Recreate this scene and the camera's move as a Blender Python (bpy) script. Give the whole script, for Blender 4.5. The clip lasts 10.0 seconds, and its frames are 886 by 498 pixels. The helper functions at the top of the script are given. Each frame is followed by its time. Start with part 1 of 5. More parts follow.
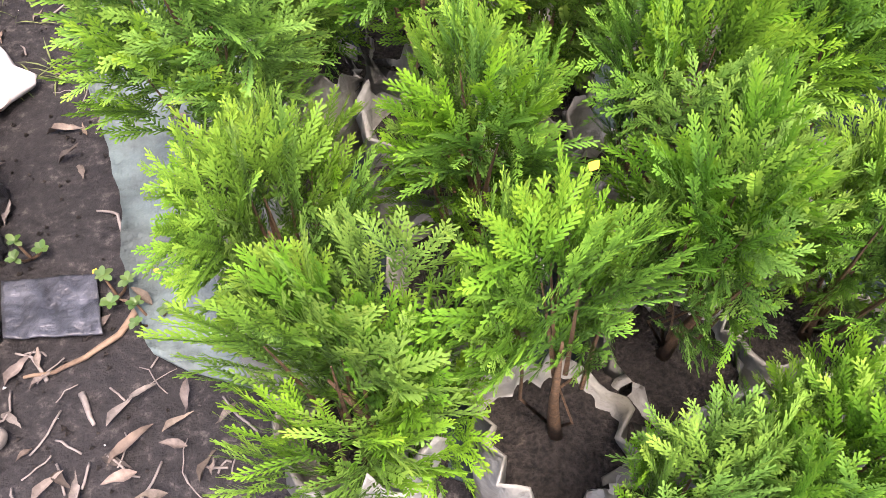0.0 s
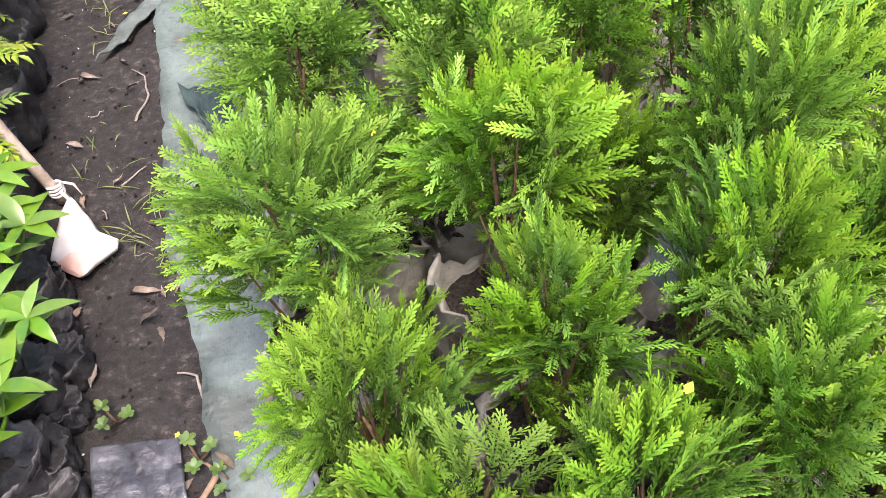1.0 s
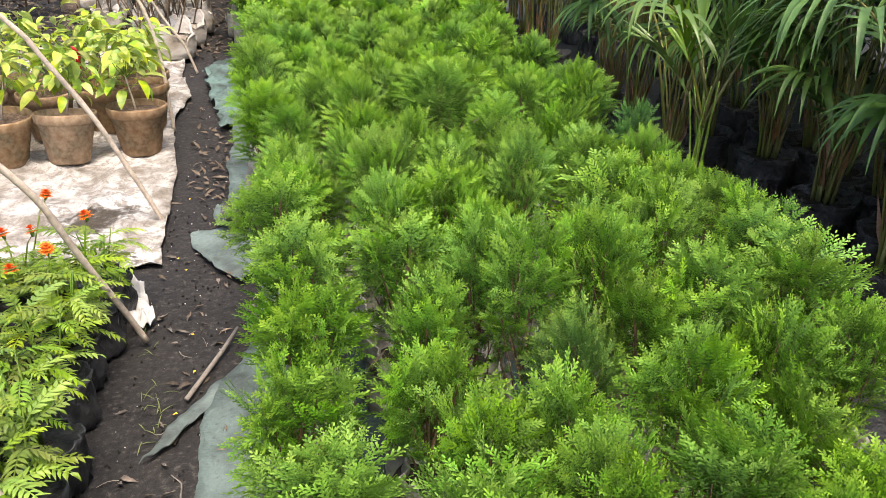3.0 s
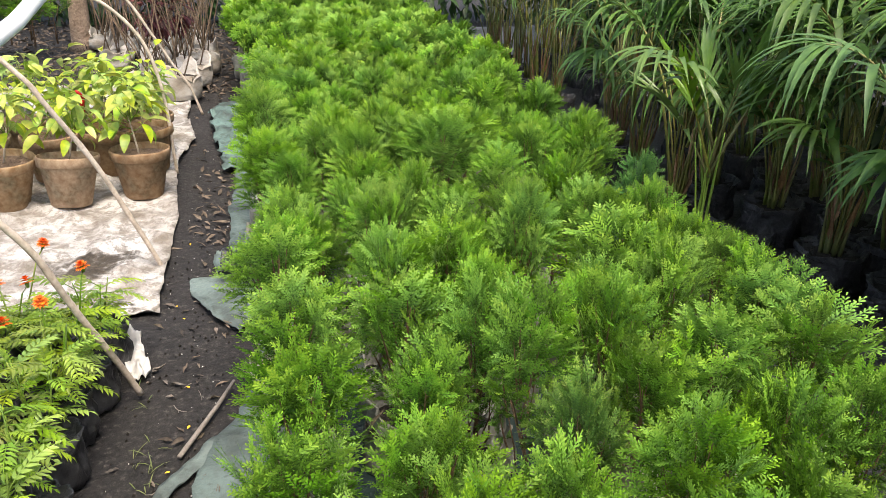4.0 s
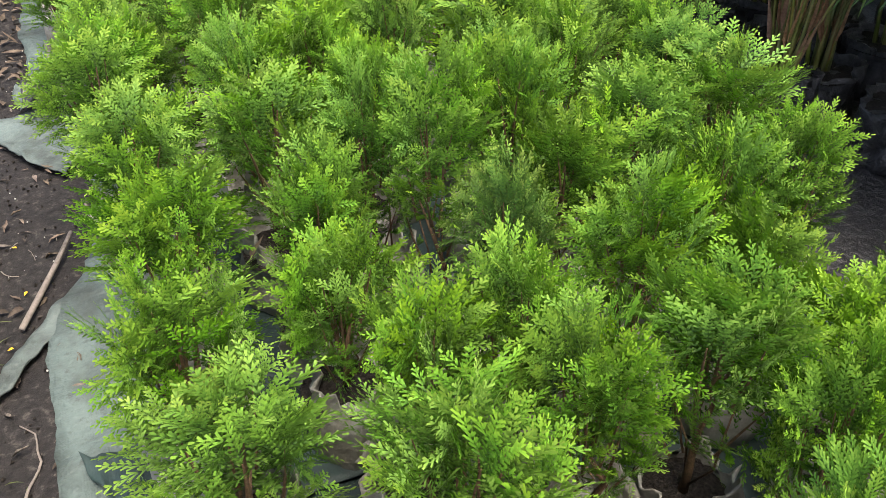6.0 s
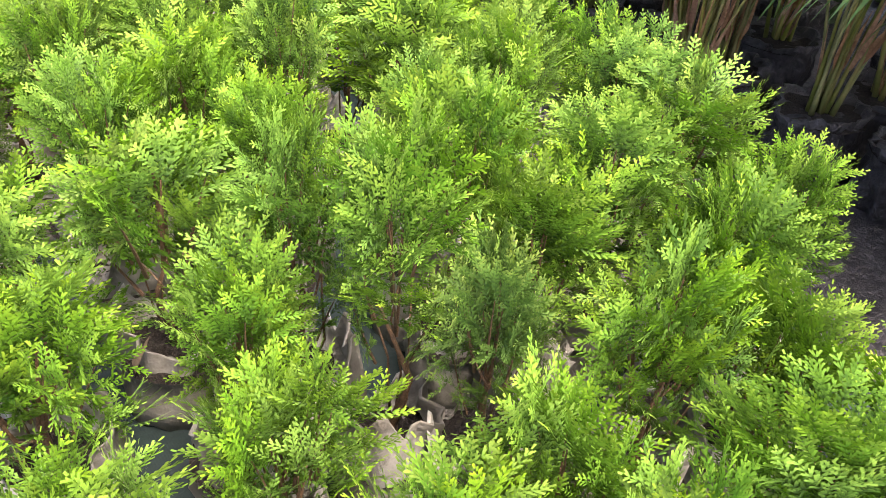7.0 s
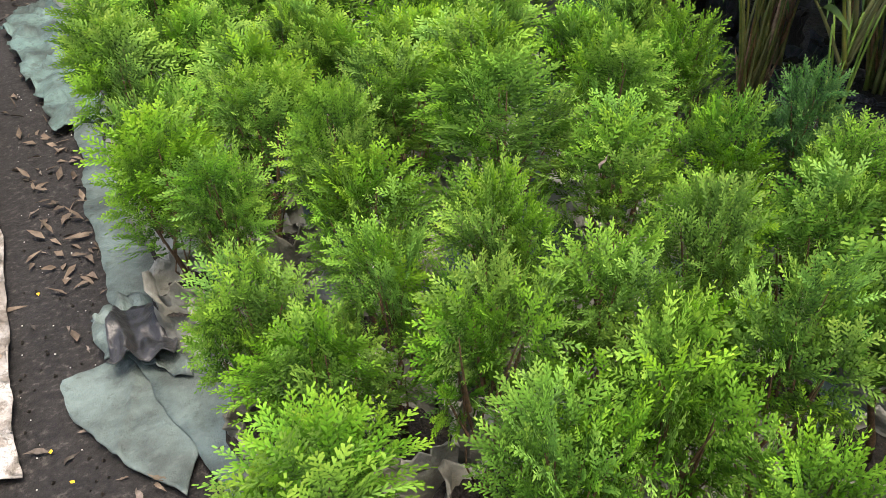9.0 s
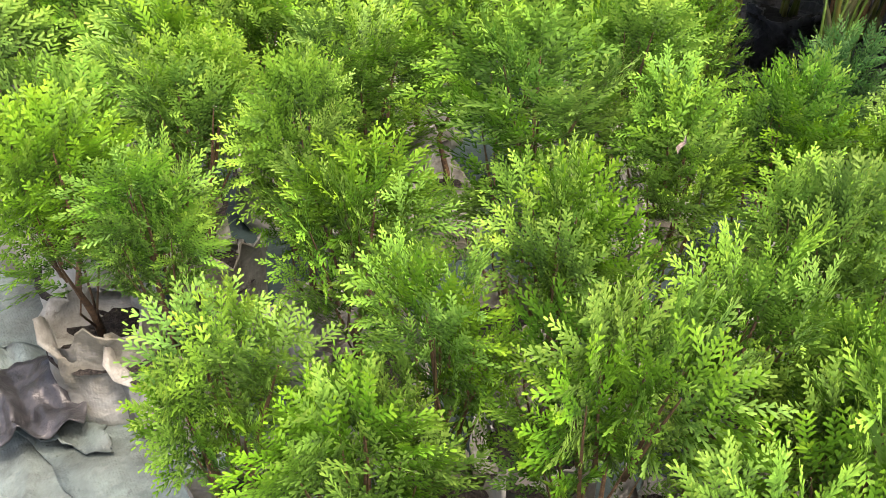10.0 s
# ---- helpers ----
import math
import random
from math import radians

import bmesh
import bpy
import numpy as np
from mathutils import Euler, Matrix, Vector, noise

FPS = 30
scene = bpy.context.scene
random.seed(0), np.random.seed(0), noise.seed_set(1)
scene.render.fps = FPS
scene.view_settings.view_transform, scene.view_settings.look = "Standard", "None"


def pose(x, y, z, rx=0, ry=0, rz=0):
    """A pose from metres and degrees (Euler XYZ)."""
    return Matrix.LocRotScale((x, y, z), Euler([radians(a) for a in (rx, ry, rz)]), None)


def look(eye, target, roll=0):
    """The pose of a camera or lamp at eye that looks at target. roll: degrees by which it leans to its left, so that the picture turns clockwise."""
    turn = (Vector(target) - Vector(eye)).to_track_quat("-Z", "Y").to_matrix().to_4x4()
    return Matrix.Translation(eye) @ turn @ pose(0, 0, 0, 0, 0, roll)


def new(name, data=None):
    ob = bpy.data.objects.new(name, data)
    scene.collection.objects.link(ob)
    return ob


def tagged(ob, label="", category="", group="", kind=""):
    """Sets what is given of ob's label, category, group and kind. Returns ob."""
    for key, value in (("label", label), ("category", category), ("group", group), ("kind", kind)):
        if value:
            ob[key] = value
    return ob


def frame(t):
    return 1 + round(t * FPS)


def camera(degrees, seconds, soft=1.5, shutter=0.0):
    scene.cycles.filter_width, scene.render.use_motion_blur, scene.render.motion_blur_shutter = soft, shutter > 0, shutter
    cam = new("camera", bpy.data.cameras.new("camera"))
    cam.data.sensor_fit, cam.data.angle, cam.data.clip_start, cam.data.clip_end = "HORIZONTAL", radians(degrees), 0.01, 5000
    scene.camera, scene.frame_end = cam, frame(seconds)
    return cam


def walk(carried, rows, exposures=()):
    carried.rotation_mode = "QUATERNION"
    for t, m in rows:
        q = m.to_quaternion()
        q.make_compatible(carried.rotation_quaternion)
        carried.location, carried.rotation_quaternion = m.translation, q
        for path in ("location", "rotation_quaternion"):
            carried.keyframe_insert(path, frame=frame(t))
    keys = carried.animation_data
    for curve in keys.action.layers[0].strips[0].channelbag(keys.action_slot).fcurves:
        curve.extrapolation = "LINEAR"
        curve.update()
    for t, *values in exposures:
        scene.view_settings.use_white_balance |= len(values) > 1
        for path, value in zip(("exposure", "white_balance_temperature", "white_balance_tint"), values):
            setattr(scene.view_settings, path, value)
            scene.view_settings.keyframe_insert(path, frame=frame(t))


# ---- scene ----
cam = camera(57.1, 10.0, soft=0.6)
PATH = [
    (0, (0.074, 0.068, 0.999), (0.371, 1.167, -0.645), 0.2),
    (0.5, (0.039, 0.073, 1.031), (0.298, 1.195, -0.605), -2.8),
    (1, (0.02, 0.122, 1.109), (0.318, 1.413, -0.389), -2.6),
    (1.5, (0.008, 0.161, 1.159), (0.339, 1.623, -0.165), -1.9),
    (2, (0.015, 0.181, 1.216), (0.372, 1.752, 0.031), -1.0),
    (2.5, (0.016, 0.188, 1.281), (0.373, 1.867, 0.255), 0.1),
    (3, (0.028, 0.195, 1.34), (0.381, 1.965, 0.478), 1.0),
    (3.2, (0.021, 0.231, 1.354), (0.378, 2.014, 0.521), 2.1),
    (4.5, (0.077, 0.253, 1.373), (0.43, 2.062, 0.597), 0.7),
    (5, (0.099, 0.244, 1.351), (0.488, 2.003, 0.481), -0.1),
    (5.5, (0.075, 0.258, 1.251), (0.529, 1.897, 0.2), -1.3),
    (5.7, (0.041, 0.331, 1.232), (0.548, 1.92, 0.128), -1.6),
    (6.8, (-0.005, 0.861, 1.101), (0.985, 2.09, -0.128), 5.2),
    (7, (0.012, 0.904, 1.153), (1.0, 2.157, -0.053), 4.0),
    (7.5, (-0.061, 0.986, 1.262), (0.791, 2.398, 0.13), -1.0),
    (8, (-0.111, 1.07, 1.314), (0.583, 2.603, 0.232), -2.5),
    (8.5, (-0.09, 1.391, 1.249), (0.519, 2.948, 0.151), -2.2),
    (9, (-0.099, 1.638, 1.247), (0.54, 3.163, 0.123), -2.0),
    (9.5, (-0.149, 1.916, 1.176), (0.623, 3.356, 0.023), -1.5),
    (10, (-0.173, 2.034, 1.074), (0.763, 3.388, -0.061), 1.6),
]
EXPOSURES = [(0, 2.06, 6750, 28), (1, 1.97, 6800, 24), (2.5, 1.53, 7050, 15), (5.7, 1.38, 6900, 11), (6.8, 2.27, 7300, 26), (7.5, 2.3, 7300, 25), (8, 1.9, 7150, 17), (8.5, 1.55, 6950, 14), (9, 1.42, 6950, 13), (9.5, 1.55, 7050, 16), (10, 2.0, 7300, 20)]
walk(cam, [(t, look(eye, target, roll)) for t, eye, target, roll in PATH], EXPOSURES)

# ---- light: a bright, thinly veiled sky ----
SUN_UP, SUN_ROUND = radians(68), radians(172)
world = bpy.data.worlds.new("sky")
scene.world = world
world.use_nodes = True
wn = world.node_tree.nodes
sky = wn.new("ShaderNodeTexSky")
sky.sky_type, sky.sun_disc = "NISHITA", False
sky.sun_elevation, sky.sun_rotation = SUN_UP, SUN_ROUND
sky.air_density, sky.dust_density = 1.0, 4.0
world.node_tree.links.new(sky.outputs[0], wn["Background"].inputs[0])
wn["Background"].inputs[1].default_value = 0.15
sun = new("sun", bpy.data.lights.new("sun", "SUN"))
sun.data.energy, sun.data.angle, sun.data.color = 1.7, radians(22), (1.0, 0.95, 0.86)
sun_way = Vector((math.sin(SUN_ROUND) * math.cos(SUN_UP), math.cos(SUN_ROUND) * math.cos(SUN_UP), math.sin(SUN_UP)))
sun.matrix_world = look(sun_way * 30, (0, 0, 0))


# ---- materials ----
class Mat:
    """A small node-tree builder round one Principled shader."""

    def __init__(self, name, rough=0.7, metal=0.0, spec=0.4):
        self.m = bpy.data.materials.new(name)
        self.m.use_nodes = True
        self.t = self.m.node_tree
        self.b = self.t.nodes["Principled BSDF"]
        self.b.inputs["Roughness"].default_value = rough
        self.b.inputs["Metallic"].default_value = metal
        self.b.inputs["Specular IOR Level"].default_value = spec
        self.coord = self.t.nodes.new("ShaderNodeTexCoord")

    def node(self, kind, **values):
        n = self.t.nodes.new(kind)
        for k, v in values.items():
            n.inputs[k].default_value = v
        return n

    def link(self, a, b):
        self.t.links.new(a, b)

    def noise(self, scale, detail=4.0, rough=0.6, space="Object"):
        n = self.node("ShaderNodeTexNoise", Scale=scale, Detail=detail, Roughness=rough)
        self.link(self.coord.outputs[space], n.inputs["Vector"])
        return n.outputs["Fac"]

    def ramp(self, fac, *stops):
        n = self.t.nodes.new("ShaderNodeValToRGB")
        e = n.color_ramp.elements
        while len(e) < len(stops):
            e.new(0.5)
        for s, (p, c) in zip(e, stops):
            s.position, s.color = p, (*c, 1) if len(c) == 3 else c
        self.link(fac, n.inputs[0])
        return n.outputs[0]

    def mix(self, fac, a, b, kind="MIX"):
        n = self.t.nodes.new("ShaderNodeMix")
        n.data_type, n.blend_type = "RGBA", kind
        for sock, v in ((n.inputs[0], fac), (n.inputs[6], a), (n.inputs[7], b)):
            if isinstance(v, (int, float)):
                sock.default_value = v
            elif isinstance(v, tuple):
                sock.default_value = (*v, 1)
            else:
                self.link(v, sock)
        return n.outputs[2]

    def hue(self, col, shift, sat, val):
        """shift, sat, val: (low, high) over the object's random number."""
        info = self.t.nodes.new("ShaderNodeObjectInfo")
        n = self.t.nodes.new("ShaderNodeHueSaturation")
        for i, (name, (lo, hi)) in enumerate((("Hue", shift), ("Saturation", sat), ("Value", val))):
            mul = self.node("ShaderNodeMath")
            mul.operation = "MULTIPLY"
            mul.inputs[1].default_value = (1.0, 7.13, 13.7)[i]
            self.link(info.outputs["Random"], mul.inputs[0])
            fr = self.node("ShaderNodeMath")
            fr.operation = "FRACT"
            self.link(mul.outputs[0], fr.inputs[0])
            mr = self.node("ShaderNodeMapRange")
            mr.inputs[3].default_value, mr.inputs[4].default_value = lo, hi
            self.link(fr.outputs[0], mr.inputs[0])
            self.link(mr.outputs[0], n.inputs[name])
        self.link(col, n.inputs["Color"])
        return n.outputs[0]

    def color(self, col):
        if isinstance(col, tuple):
            self.b.inputs["Base Color"].default_value = (*col, 1)
        else:
            self.link(col, self.b.inputs["Base Color"])
        return self

    def bump(self, fac, strength=0.5, dist=0.01):
        n = self.node("ShaderNodeBump", Strength=strength, Distance=dist)
        self.link(fac, n.inputs["Height"])
        if self.b.inputs["Normal"].is_linked:
            self.link(self.b.inputs["Normal"].links[0].from_socket, n.inputs["Normal"])
        self.link(n.outputs[0], self.b.inputs["Normal"])
        return self

    def thin(self, col, amount):
        """A leaf lets light through."""
        tr = self.t.nodes.new("ShaderNodeBsdfTranslucent")
        if isinstance(col, tuple):
            tr.inputs[0].default_value = (*col, 1)
        else:
            self.link(col, tr.inputs[0])
        mx = self.t.nodes.new("ShaderNodeMixShader")
        mx.inputs[0].default_value = amount
        self.link(self.b.outputs[0], mx.inputs[1])
        self.link(tr.outputs[0], mx.inputs[2])
        self.link(mx.outputs[0], self.t.nodes["Material Output"].inputs[0])
        return self

    def age_shade(self):
        """How young a shoot is, inner shade included: 0 at the oldest wood, 1 at the growing tip."""
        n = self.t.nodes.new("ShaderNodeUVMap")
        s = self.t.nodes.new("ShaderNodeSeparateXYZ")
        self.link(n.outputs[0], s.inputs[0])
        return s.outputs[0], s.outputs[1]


def thuja_material(name, old_shaded, mid, young):
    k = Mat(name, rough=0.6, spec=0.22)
    u, v = k.age_shade()
    # The dark end holds the shade inside the crown as well as older growth.
    col = k.ramp(u, (0.0, old_shaded), (0.5, mid), (1.0, young))
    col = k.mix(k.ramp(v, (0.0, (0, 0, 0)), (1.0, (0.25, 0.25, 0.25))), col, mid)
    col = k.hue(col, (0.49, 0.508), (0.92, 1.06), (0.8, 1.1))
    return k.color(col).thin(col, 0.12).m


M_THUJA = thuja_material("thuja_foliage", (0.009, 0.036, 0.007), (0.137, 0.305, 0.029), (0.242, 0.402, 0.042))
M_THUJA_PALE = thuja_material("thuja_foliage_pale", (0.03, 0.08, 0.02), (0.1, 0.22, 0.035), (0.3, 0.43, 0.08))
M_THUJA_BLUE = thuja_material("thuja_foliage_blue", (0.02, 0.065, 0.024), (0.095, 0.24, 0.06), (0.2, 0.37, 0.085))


def plain(name, stops, scale, rough=0.7, bump=0.4, dist=0.004, spec=0.3, fine=0.0, vary=None, metal=0.0):
    k = Mat(name, rough=rough, spec=spec, metal=metal)
    col = k.ramp(k.noise(scale), *stops)
    if fine:
        col = k.mix(0.35, col, k.ramp(k.noise(scale * fine, 3), (0.35, stops[0][1]), (0.65, stops[-1][1])))
    if vary:
        col = k.hue(col, *vary)
    k.color(col)
    if bump:
        k.bump(k.noise(scale * max(fine, 3), 5), bump, dist)
    return k.m


M_TWIG = plain("thuja_bark", [(0.35, (0.045, 0.03, 0.018)), (0.65, (0.14, 0.085, 0.045))], 60, bump=0.6, fine=4)
M_POTSOIL = plain("potting_soil", [(0.3, (0.008, 0.0072, 0.0065)), (0.6, (0.032, 0.028, 0.024)), (0.75, (0.09, 0.075, 0.06))], 45, rough=0.95, bump=1.0, dist=0.02, fine=4)
M_LITTERSOIL = plain("soil_with_dry_bits", [(0.3, (0.07, 0.045, 0.03)), (0.55, (0.21, 0.13, 0.088)), (0.72, (0.38, 0.28, 0.2))], 45, rough=0.95, bump=1.0, dist=0.01, fine=3)
M_TERRA = plain("terracotta", [(0.3, (0.1, 0.075, 0.045)), (0.48, (0.24, 0.14, 0.083)), (0.64, (0.31, 0.195, 0.12)), (0.78, (0.37, 0.32, 0.23))], 7, rough=0.85, fine=6, vary=((0.495, 0.51), (1.0, 1.25), (0.85, 1.15)))
M_BAMBOO = plain("weathered_bamboo", [(0.3, (0.25, 0.205, 0.16)), (0.5, (0.42, 0.35, 0.275)), (0.7, (0.58, 0.5, 0.41))], 14, rough=0.7, fine=6)
M_BAMBOO_GREY = plain("grey_bamboo", [(0.3, (0.15, 0.13, 0.105)), (0.7, (0.31, 0.28, 0.24))], 14, rough=0.75, fine=6)
M_BROWNSTEM = plain("brown_stem", [(0.3, (0.09, 0.06, 0.04)), (0.7, (0.28, 0.2, 0.13))], 16, rough=0.85, fine=5)
M_STICK = plain("grey_stick", [(0.3, (0.12, 0.105, 0.09)), (0.7, (0.28, 0.25, 0.22))], 25, rough=0.85, fine=5)
M_BLACKPOLY = plain("black_polythene", [(0.3, (0.011, 0.011, 0.0125)), (0.58, (0.028, 0.029, 0.032)), (0.74, (0.09, 0.09, 0.09))], 12, rough=0.42, bump=0.7, dist=0.02, spec=0.5, fine=4)
M_GREYPOLY = plain("grey_polythene", [(0.35, (0.012, 0.0125, 0.015)), (0.55, (0.035, 0.039, 0.046)), (0.74, (0.12, 0.128, 0.145))], 16, rough=0.3, bump=0.8, dist=0.008, spec=0.5, fine=3)
M_DUSTYPOLY = plain("dusty_black_polythene", [(0.32, (0.006, 0.006, 0.007)), (0.58, (0.024, 0.025, 0.027)), (0.75, (0.09, 0.091, 0.093))], 11, rough=0.34, bump=0.55, dist=0.012, spec=0.4, fine=3)
M_DEADLEAF = plain("dead_leaf", [(0.3, (0.06, 0.043, 0.031)), (0.7, (0.24, 0.175, 0.12))], 40, rough=0.85, vary=((0.495, 0.515), (0.45, 0.9), (0.3, 1.2)))
M_LITTER = plain("mixed_leaf_litter", [(0.3, (0.03, 0.024, 0.019)), (0.5, (0.09, 0.068, 0.05)), (0.7, (0.24, 0.19, 0.14))], 9, rough=0.9, fine=3)
M_CANE = plain("palm_cane", [(0.3, (0.085, 0.125, 0.024)), (0.5, (0.2, 0.225, 0.05)), (0.66, (0.32, 0.2, 0.085))], 7, rough=0.5, fine=5, vary=((0.49, 0.525), (0.8, 1.1), (0.6, 1.2)))
M_CANE_LIGHT = plain("green_palm_cane", [(0.3, (0.13, 0.23, 0.035)), (0.7, (0.24, 0.36, 0.06))], 9, rough=0.45, fine=4)
M_SHEATH = plain("palm_sheath", [(0.3, (0.17, 0.085, 0.038)), (0.7, (0.48, 0.27, 0.14))], 25, rough=0.8, fine=4, vary=((0.49, 0.51), (0.8, 1.1), (0.5, 1.1)))
M_BARK = plain("tree_bark", [(0.3, (0.19, 0.135, 0.1)), (0.7, (0.44, 0.33, 0.25))], 12, rough=0.9, bump=1.0, dist=0.02, fine=4)
M_PIPE = plain("white_pipe", [(0.3, (0.7, 0.7, 0.68)), (0.7, (0.82, 0.82, 0.8))], 8, rough=0.45, bump=0.1)
M_PETAL = plain("orange_petal", [(0.35, (0.6, 0.06, 0.01)), (0.65, (0.9, 0.26, 0.015))], 80, rough=0.6, bump=0)
M_YELLOW = plain("yellow_petal", [(0.3, (0.8, 0.45, 0.02)), (0.7, (0.9, 0.6, 0.05))], 60, rough=0.6, bump=0)
M_RED = plain("red_pepper", [(0.3, (0.28, 0.01, 0.01)), (0.7, (0.42, 0.02, 0.015))], 30, rough=0.25, bump=0)
M_PEBBLE = plain("pale_chip", [(0.3, (0.45, 0.43, 0.4)), (0.7, (0.75, 0.73, 0.7))], 40, rough=0.8)


def leaf_material(name, stops, thin=0.3, rough=0.42, scale=14, vary=((0.485, 0.515), (0.9, 1.1), (0.75, 1.15))):
    k = Mat(name, rough=rough, spec=0.45)
    col = k.hue(k.ramp(k.noise(scale, 3), *stops), *vary)
    return k.color(col).thin(col, thin).m


M_PALM = leaf_material("palm_leaf", [(0.3, (0.045, 0.105, 0.024)), (0.7, (0.12, 0.235, 0.045))], thin=0.28, rough=0.5)
M_PALM_LIGHT = leaf_material("light_palm_leaf", [(0.3, (0.06, 0.15, 0.022)), (0.7, (0.13, 0.255, 0.036))], thin=0.25, rough=0.35)
M_MARIGOLD = leaf_material("marigold_leaf", [(0.3, (0.105, 0.21, 0.026)), (0.7, (0.28, 0.4, 0.04))], vary=((0.48, 0.52), (0.9, 1.1), (0.6, 1.12)))
M_PEPPER = leaf_material("pepper_leaf", [(0.3, (0.13, 0.28, 0.045)), (0.55, (0.42, 0.52, 0.07)), (0.75, (0.62, 0.56, 0.08))], vary=((0.48, 0.53), (0.85, 1.12), (0.55, 1.1)))
M_BROAD = leaf_material("broad_leaf", [(0.3, (0.06, 0.165, 0.02)), (0.7, (0.15, 0.29, 0.034))], rough=0.3)
M_SHRUB = leaf_material("dark_shrub_leaf", [(0.3, (0.015, 0.04, 0.012)), (0.7, (0.05, 0.1, 0.025))])
M_CROTON = leaf_material("croton_leaf", [(0.3, (0.045, 0.018, 0.016)), (0.7, (0.15, 0.035, 0.03))])
M_WEED = leaf_material("weed_leaf", [(0.3, (0.06, 0.125, 0.03)), (0.7, (0.14, 0.225, 0.06))])
M_GRASS = leaf_material("grass", [(0.3, (0.07, 0.11, 0.03)), (0.7, (0.2, 0.22, 0.08))], scale=30)


def soil_material():
    k = Mat("black_soil", rough=0.82, spec=0.3)
    a = k.ramp(k.noise(2.2, 6), (0.3, (0.012, 0.0115, 0.0115)), (0.7, (0.031, 0.0285, 0.0275)))
    b = k.ramp(k.noise(55, 6, 0.7), (0.35, (0.006, 0.0058, 0.0058)), (0.56, (0.026, 0.024, 0.023)), (0.68, (0.12, 0.108, 0.096)))
    k.color(k.mix(0.58, a, b))
    k.bump(k.noise(12, 6), 0.7, 0.03).bump(k.noise(140, 4, 0.7), 0.7, 0.006)
    return k.m


def woven_material(name, base, dirt, amount, thread=420.0, rough=0.6, fold=0.5, spots=0.3, stains=()):
    """Woven plastic cloth: fine crossing tapes, dirt in patches."""
    k = Mat(name, rough=rough, spec=0.35)
    n = k.ramp(k.noise(5.5, 7, 0.62), (amount - 0.1, dirt), (amount + 0.12, base))
    fine = k.ramp(k.noise(70, 4), (0.3, (0.82, 0.82, 0.82)), (0.7, (1.0, 1.0, 1.0)))
    n = k.mix(k.ramp(k.noise(19, 6, 0.75), (spots, (0.75, 0.75, 0.75)), (spots + 0.08, (0, 0, 0))), n, dirt)
    for x, y, r in stains:
        # a muddy stain with a broken edge
        far = k.node("ShaderNodeVectorMath")
        far.operation = "DISTANCE"
        far.inputs[1].default_value = (x, y, 0.03)
        k.link(k.coord.outputs["Object"], far.inputs[0])
        edge = k.node("ShaderNodeMath")
        edge.operation = "MULTIPLY_ADD"
        edge.inputs[1].default_value = 0.5
        k.link(k.noise(11, 7, 0.72), edge.inputs[0])
        k.link(far.outputs["Value"], edge.inputs[2])
        n = k.mix(k.ramp(edge.outputs[0], (0.25 + r * 0.5, (0.96, 0.96, 0.96)), (0.27 + r, (0, 0, 0))), n, (0.06, 0.046, 0.03))
    col = k.hue(k.mix(1.0, n, fine, "MULTIPLY"), (0.495, 0.505), (0.85, 1.1), (0.82, 1.05))
    k.color(col)
    for axis in ("X", "Z"):
        w = k.node("ShaderNodeTexWave", Scale=thread / 6.3)
        w.bands_direction = axis
        k.link(k.coord.outputs["Object"], w.inputs["Vector"])
        k.bump(w.outputs["Fac"], 0.12, 0.001)
    k.bump(k.noise(9, 5), fold, 0.02)
    if fold > 1.4:
        # sharp creases
        k.bump(k.noise(24, 2, 0.4), 0.9, 0.012)
    return k.m


M_SOIL = soil_material()
M_SACK = woven_material("white_woven_sack", (0.43, 0.44, 0.4), (0.15, 0.145, 0.115), 0.5, spots=0.36, fold=0.9)
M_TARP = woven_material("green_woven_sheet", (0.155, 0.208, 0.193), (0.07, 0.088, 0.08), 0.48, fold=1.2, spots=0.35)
M_TARP_GREEN = woven_material("green_crumpled_sheet", (0.14, 0.24, 0.215), (0.06, 0.085, 0.075), 0.47, fold=1.2, spots=0.4)
# Wet green cloth; also colours in the plants' shade on the big sheets.
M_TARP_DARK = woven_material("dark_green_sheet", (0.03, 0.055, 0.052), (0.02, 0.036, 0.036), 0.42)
M_WHITE = woven_material("white_woven_sheet", (0.55, 0.53, 0.495), (0.19, 0.16, 0.125), 0.46, fold=1.6, spots=0.43, stains=((-0.78, 3.36, 0.13), (-0.68, 3.42, 0.09), (-1.3, 3.2, 0.12), (-0.6, 3.02, 0.05)))
M_SACKWHITE = woven_material("clean_white_sack", (0.6, 0.57, 0.52), (0.3, 0.25, 0.19), 0.47, spots=0.34, fold=0.9)
M_BAGWHITE = plain("white_bag_plastic", [(0.3, (0.44, 0.42, 0.39)), (0.6, (0.6, 0.59, 0.565))], 12, rough=0.4, fine=3)


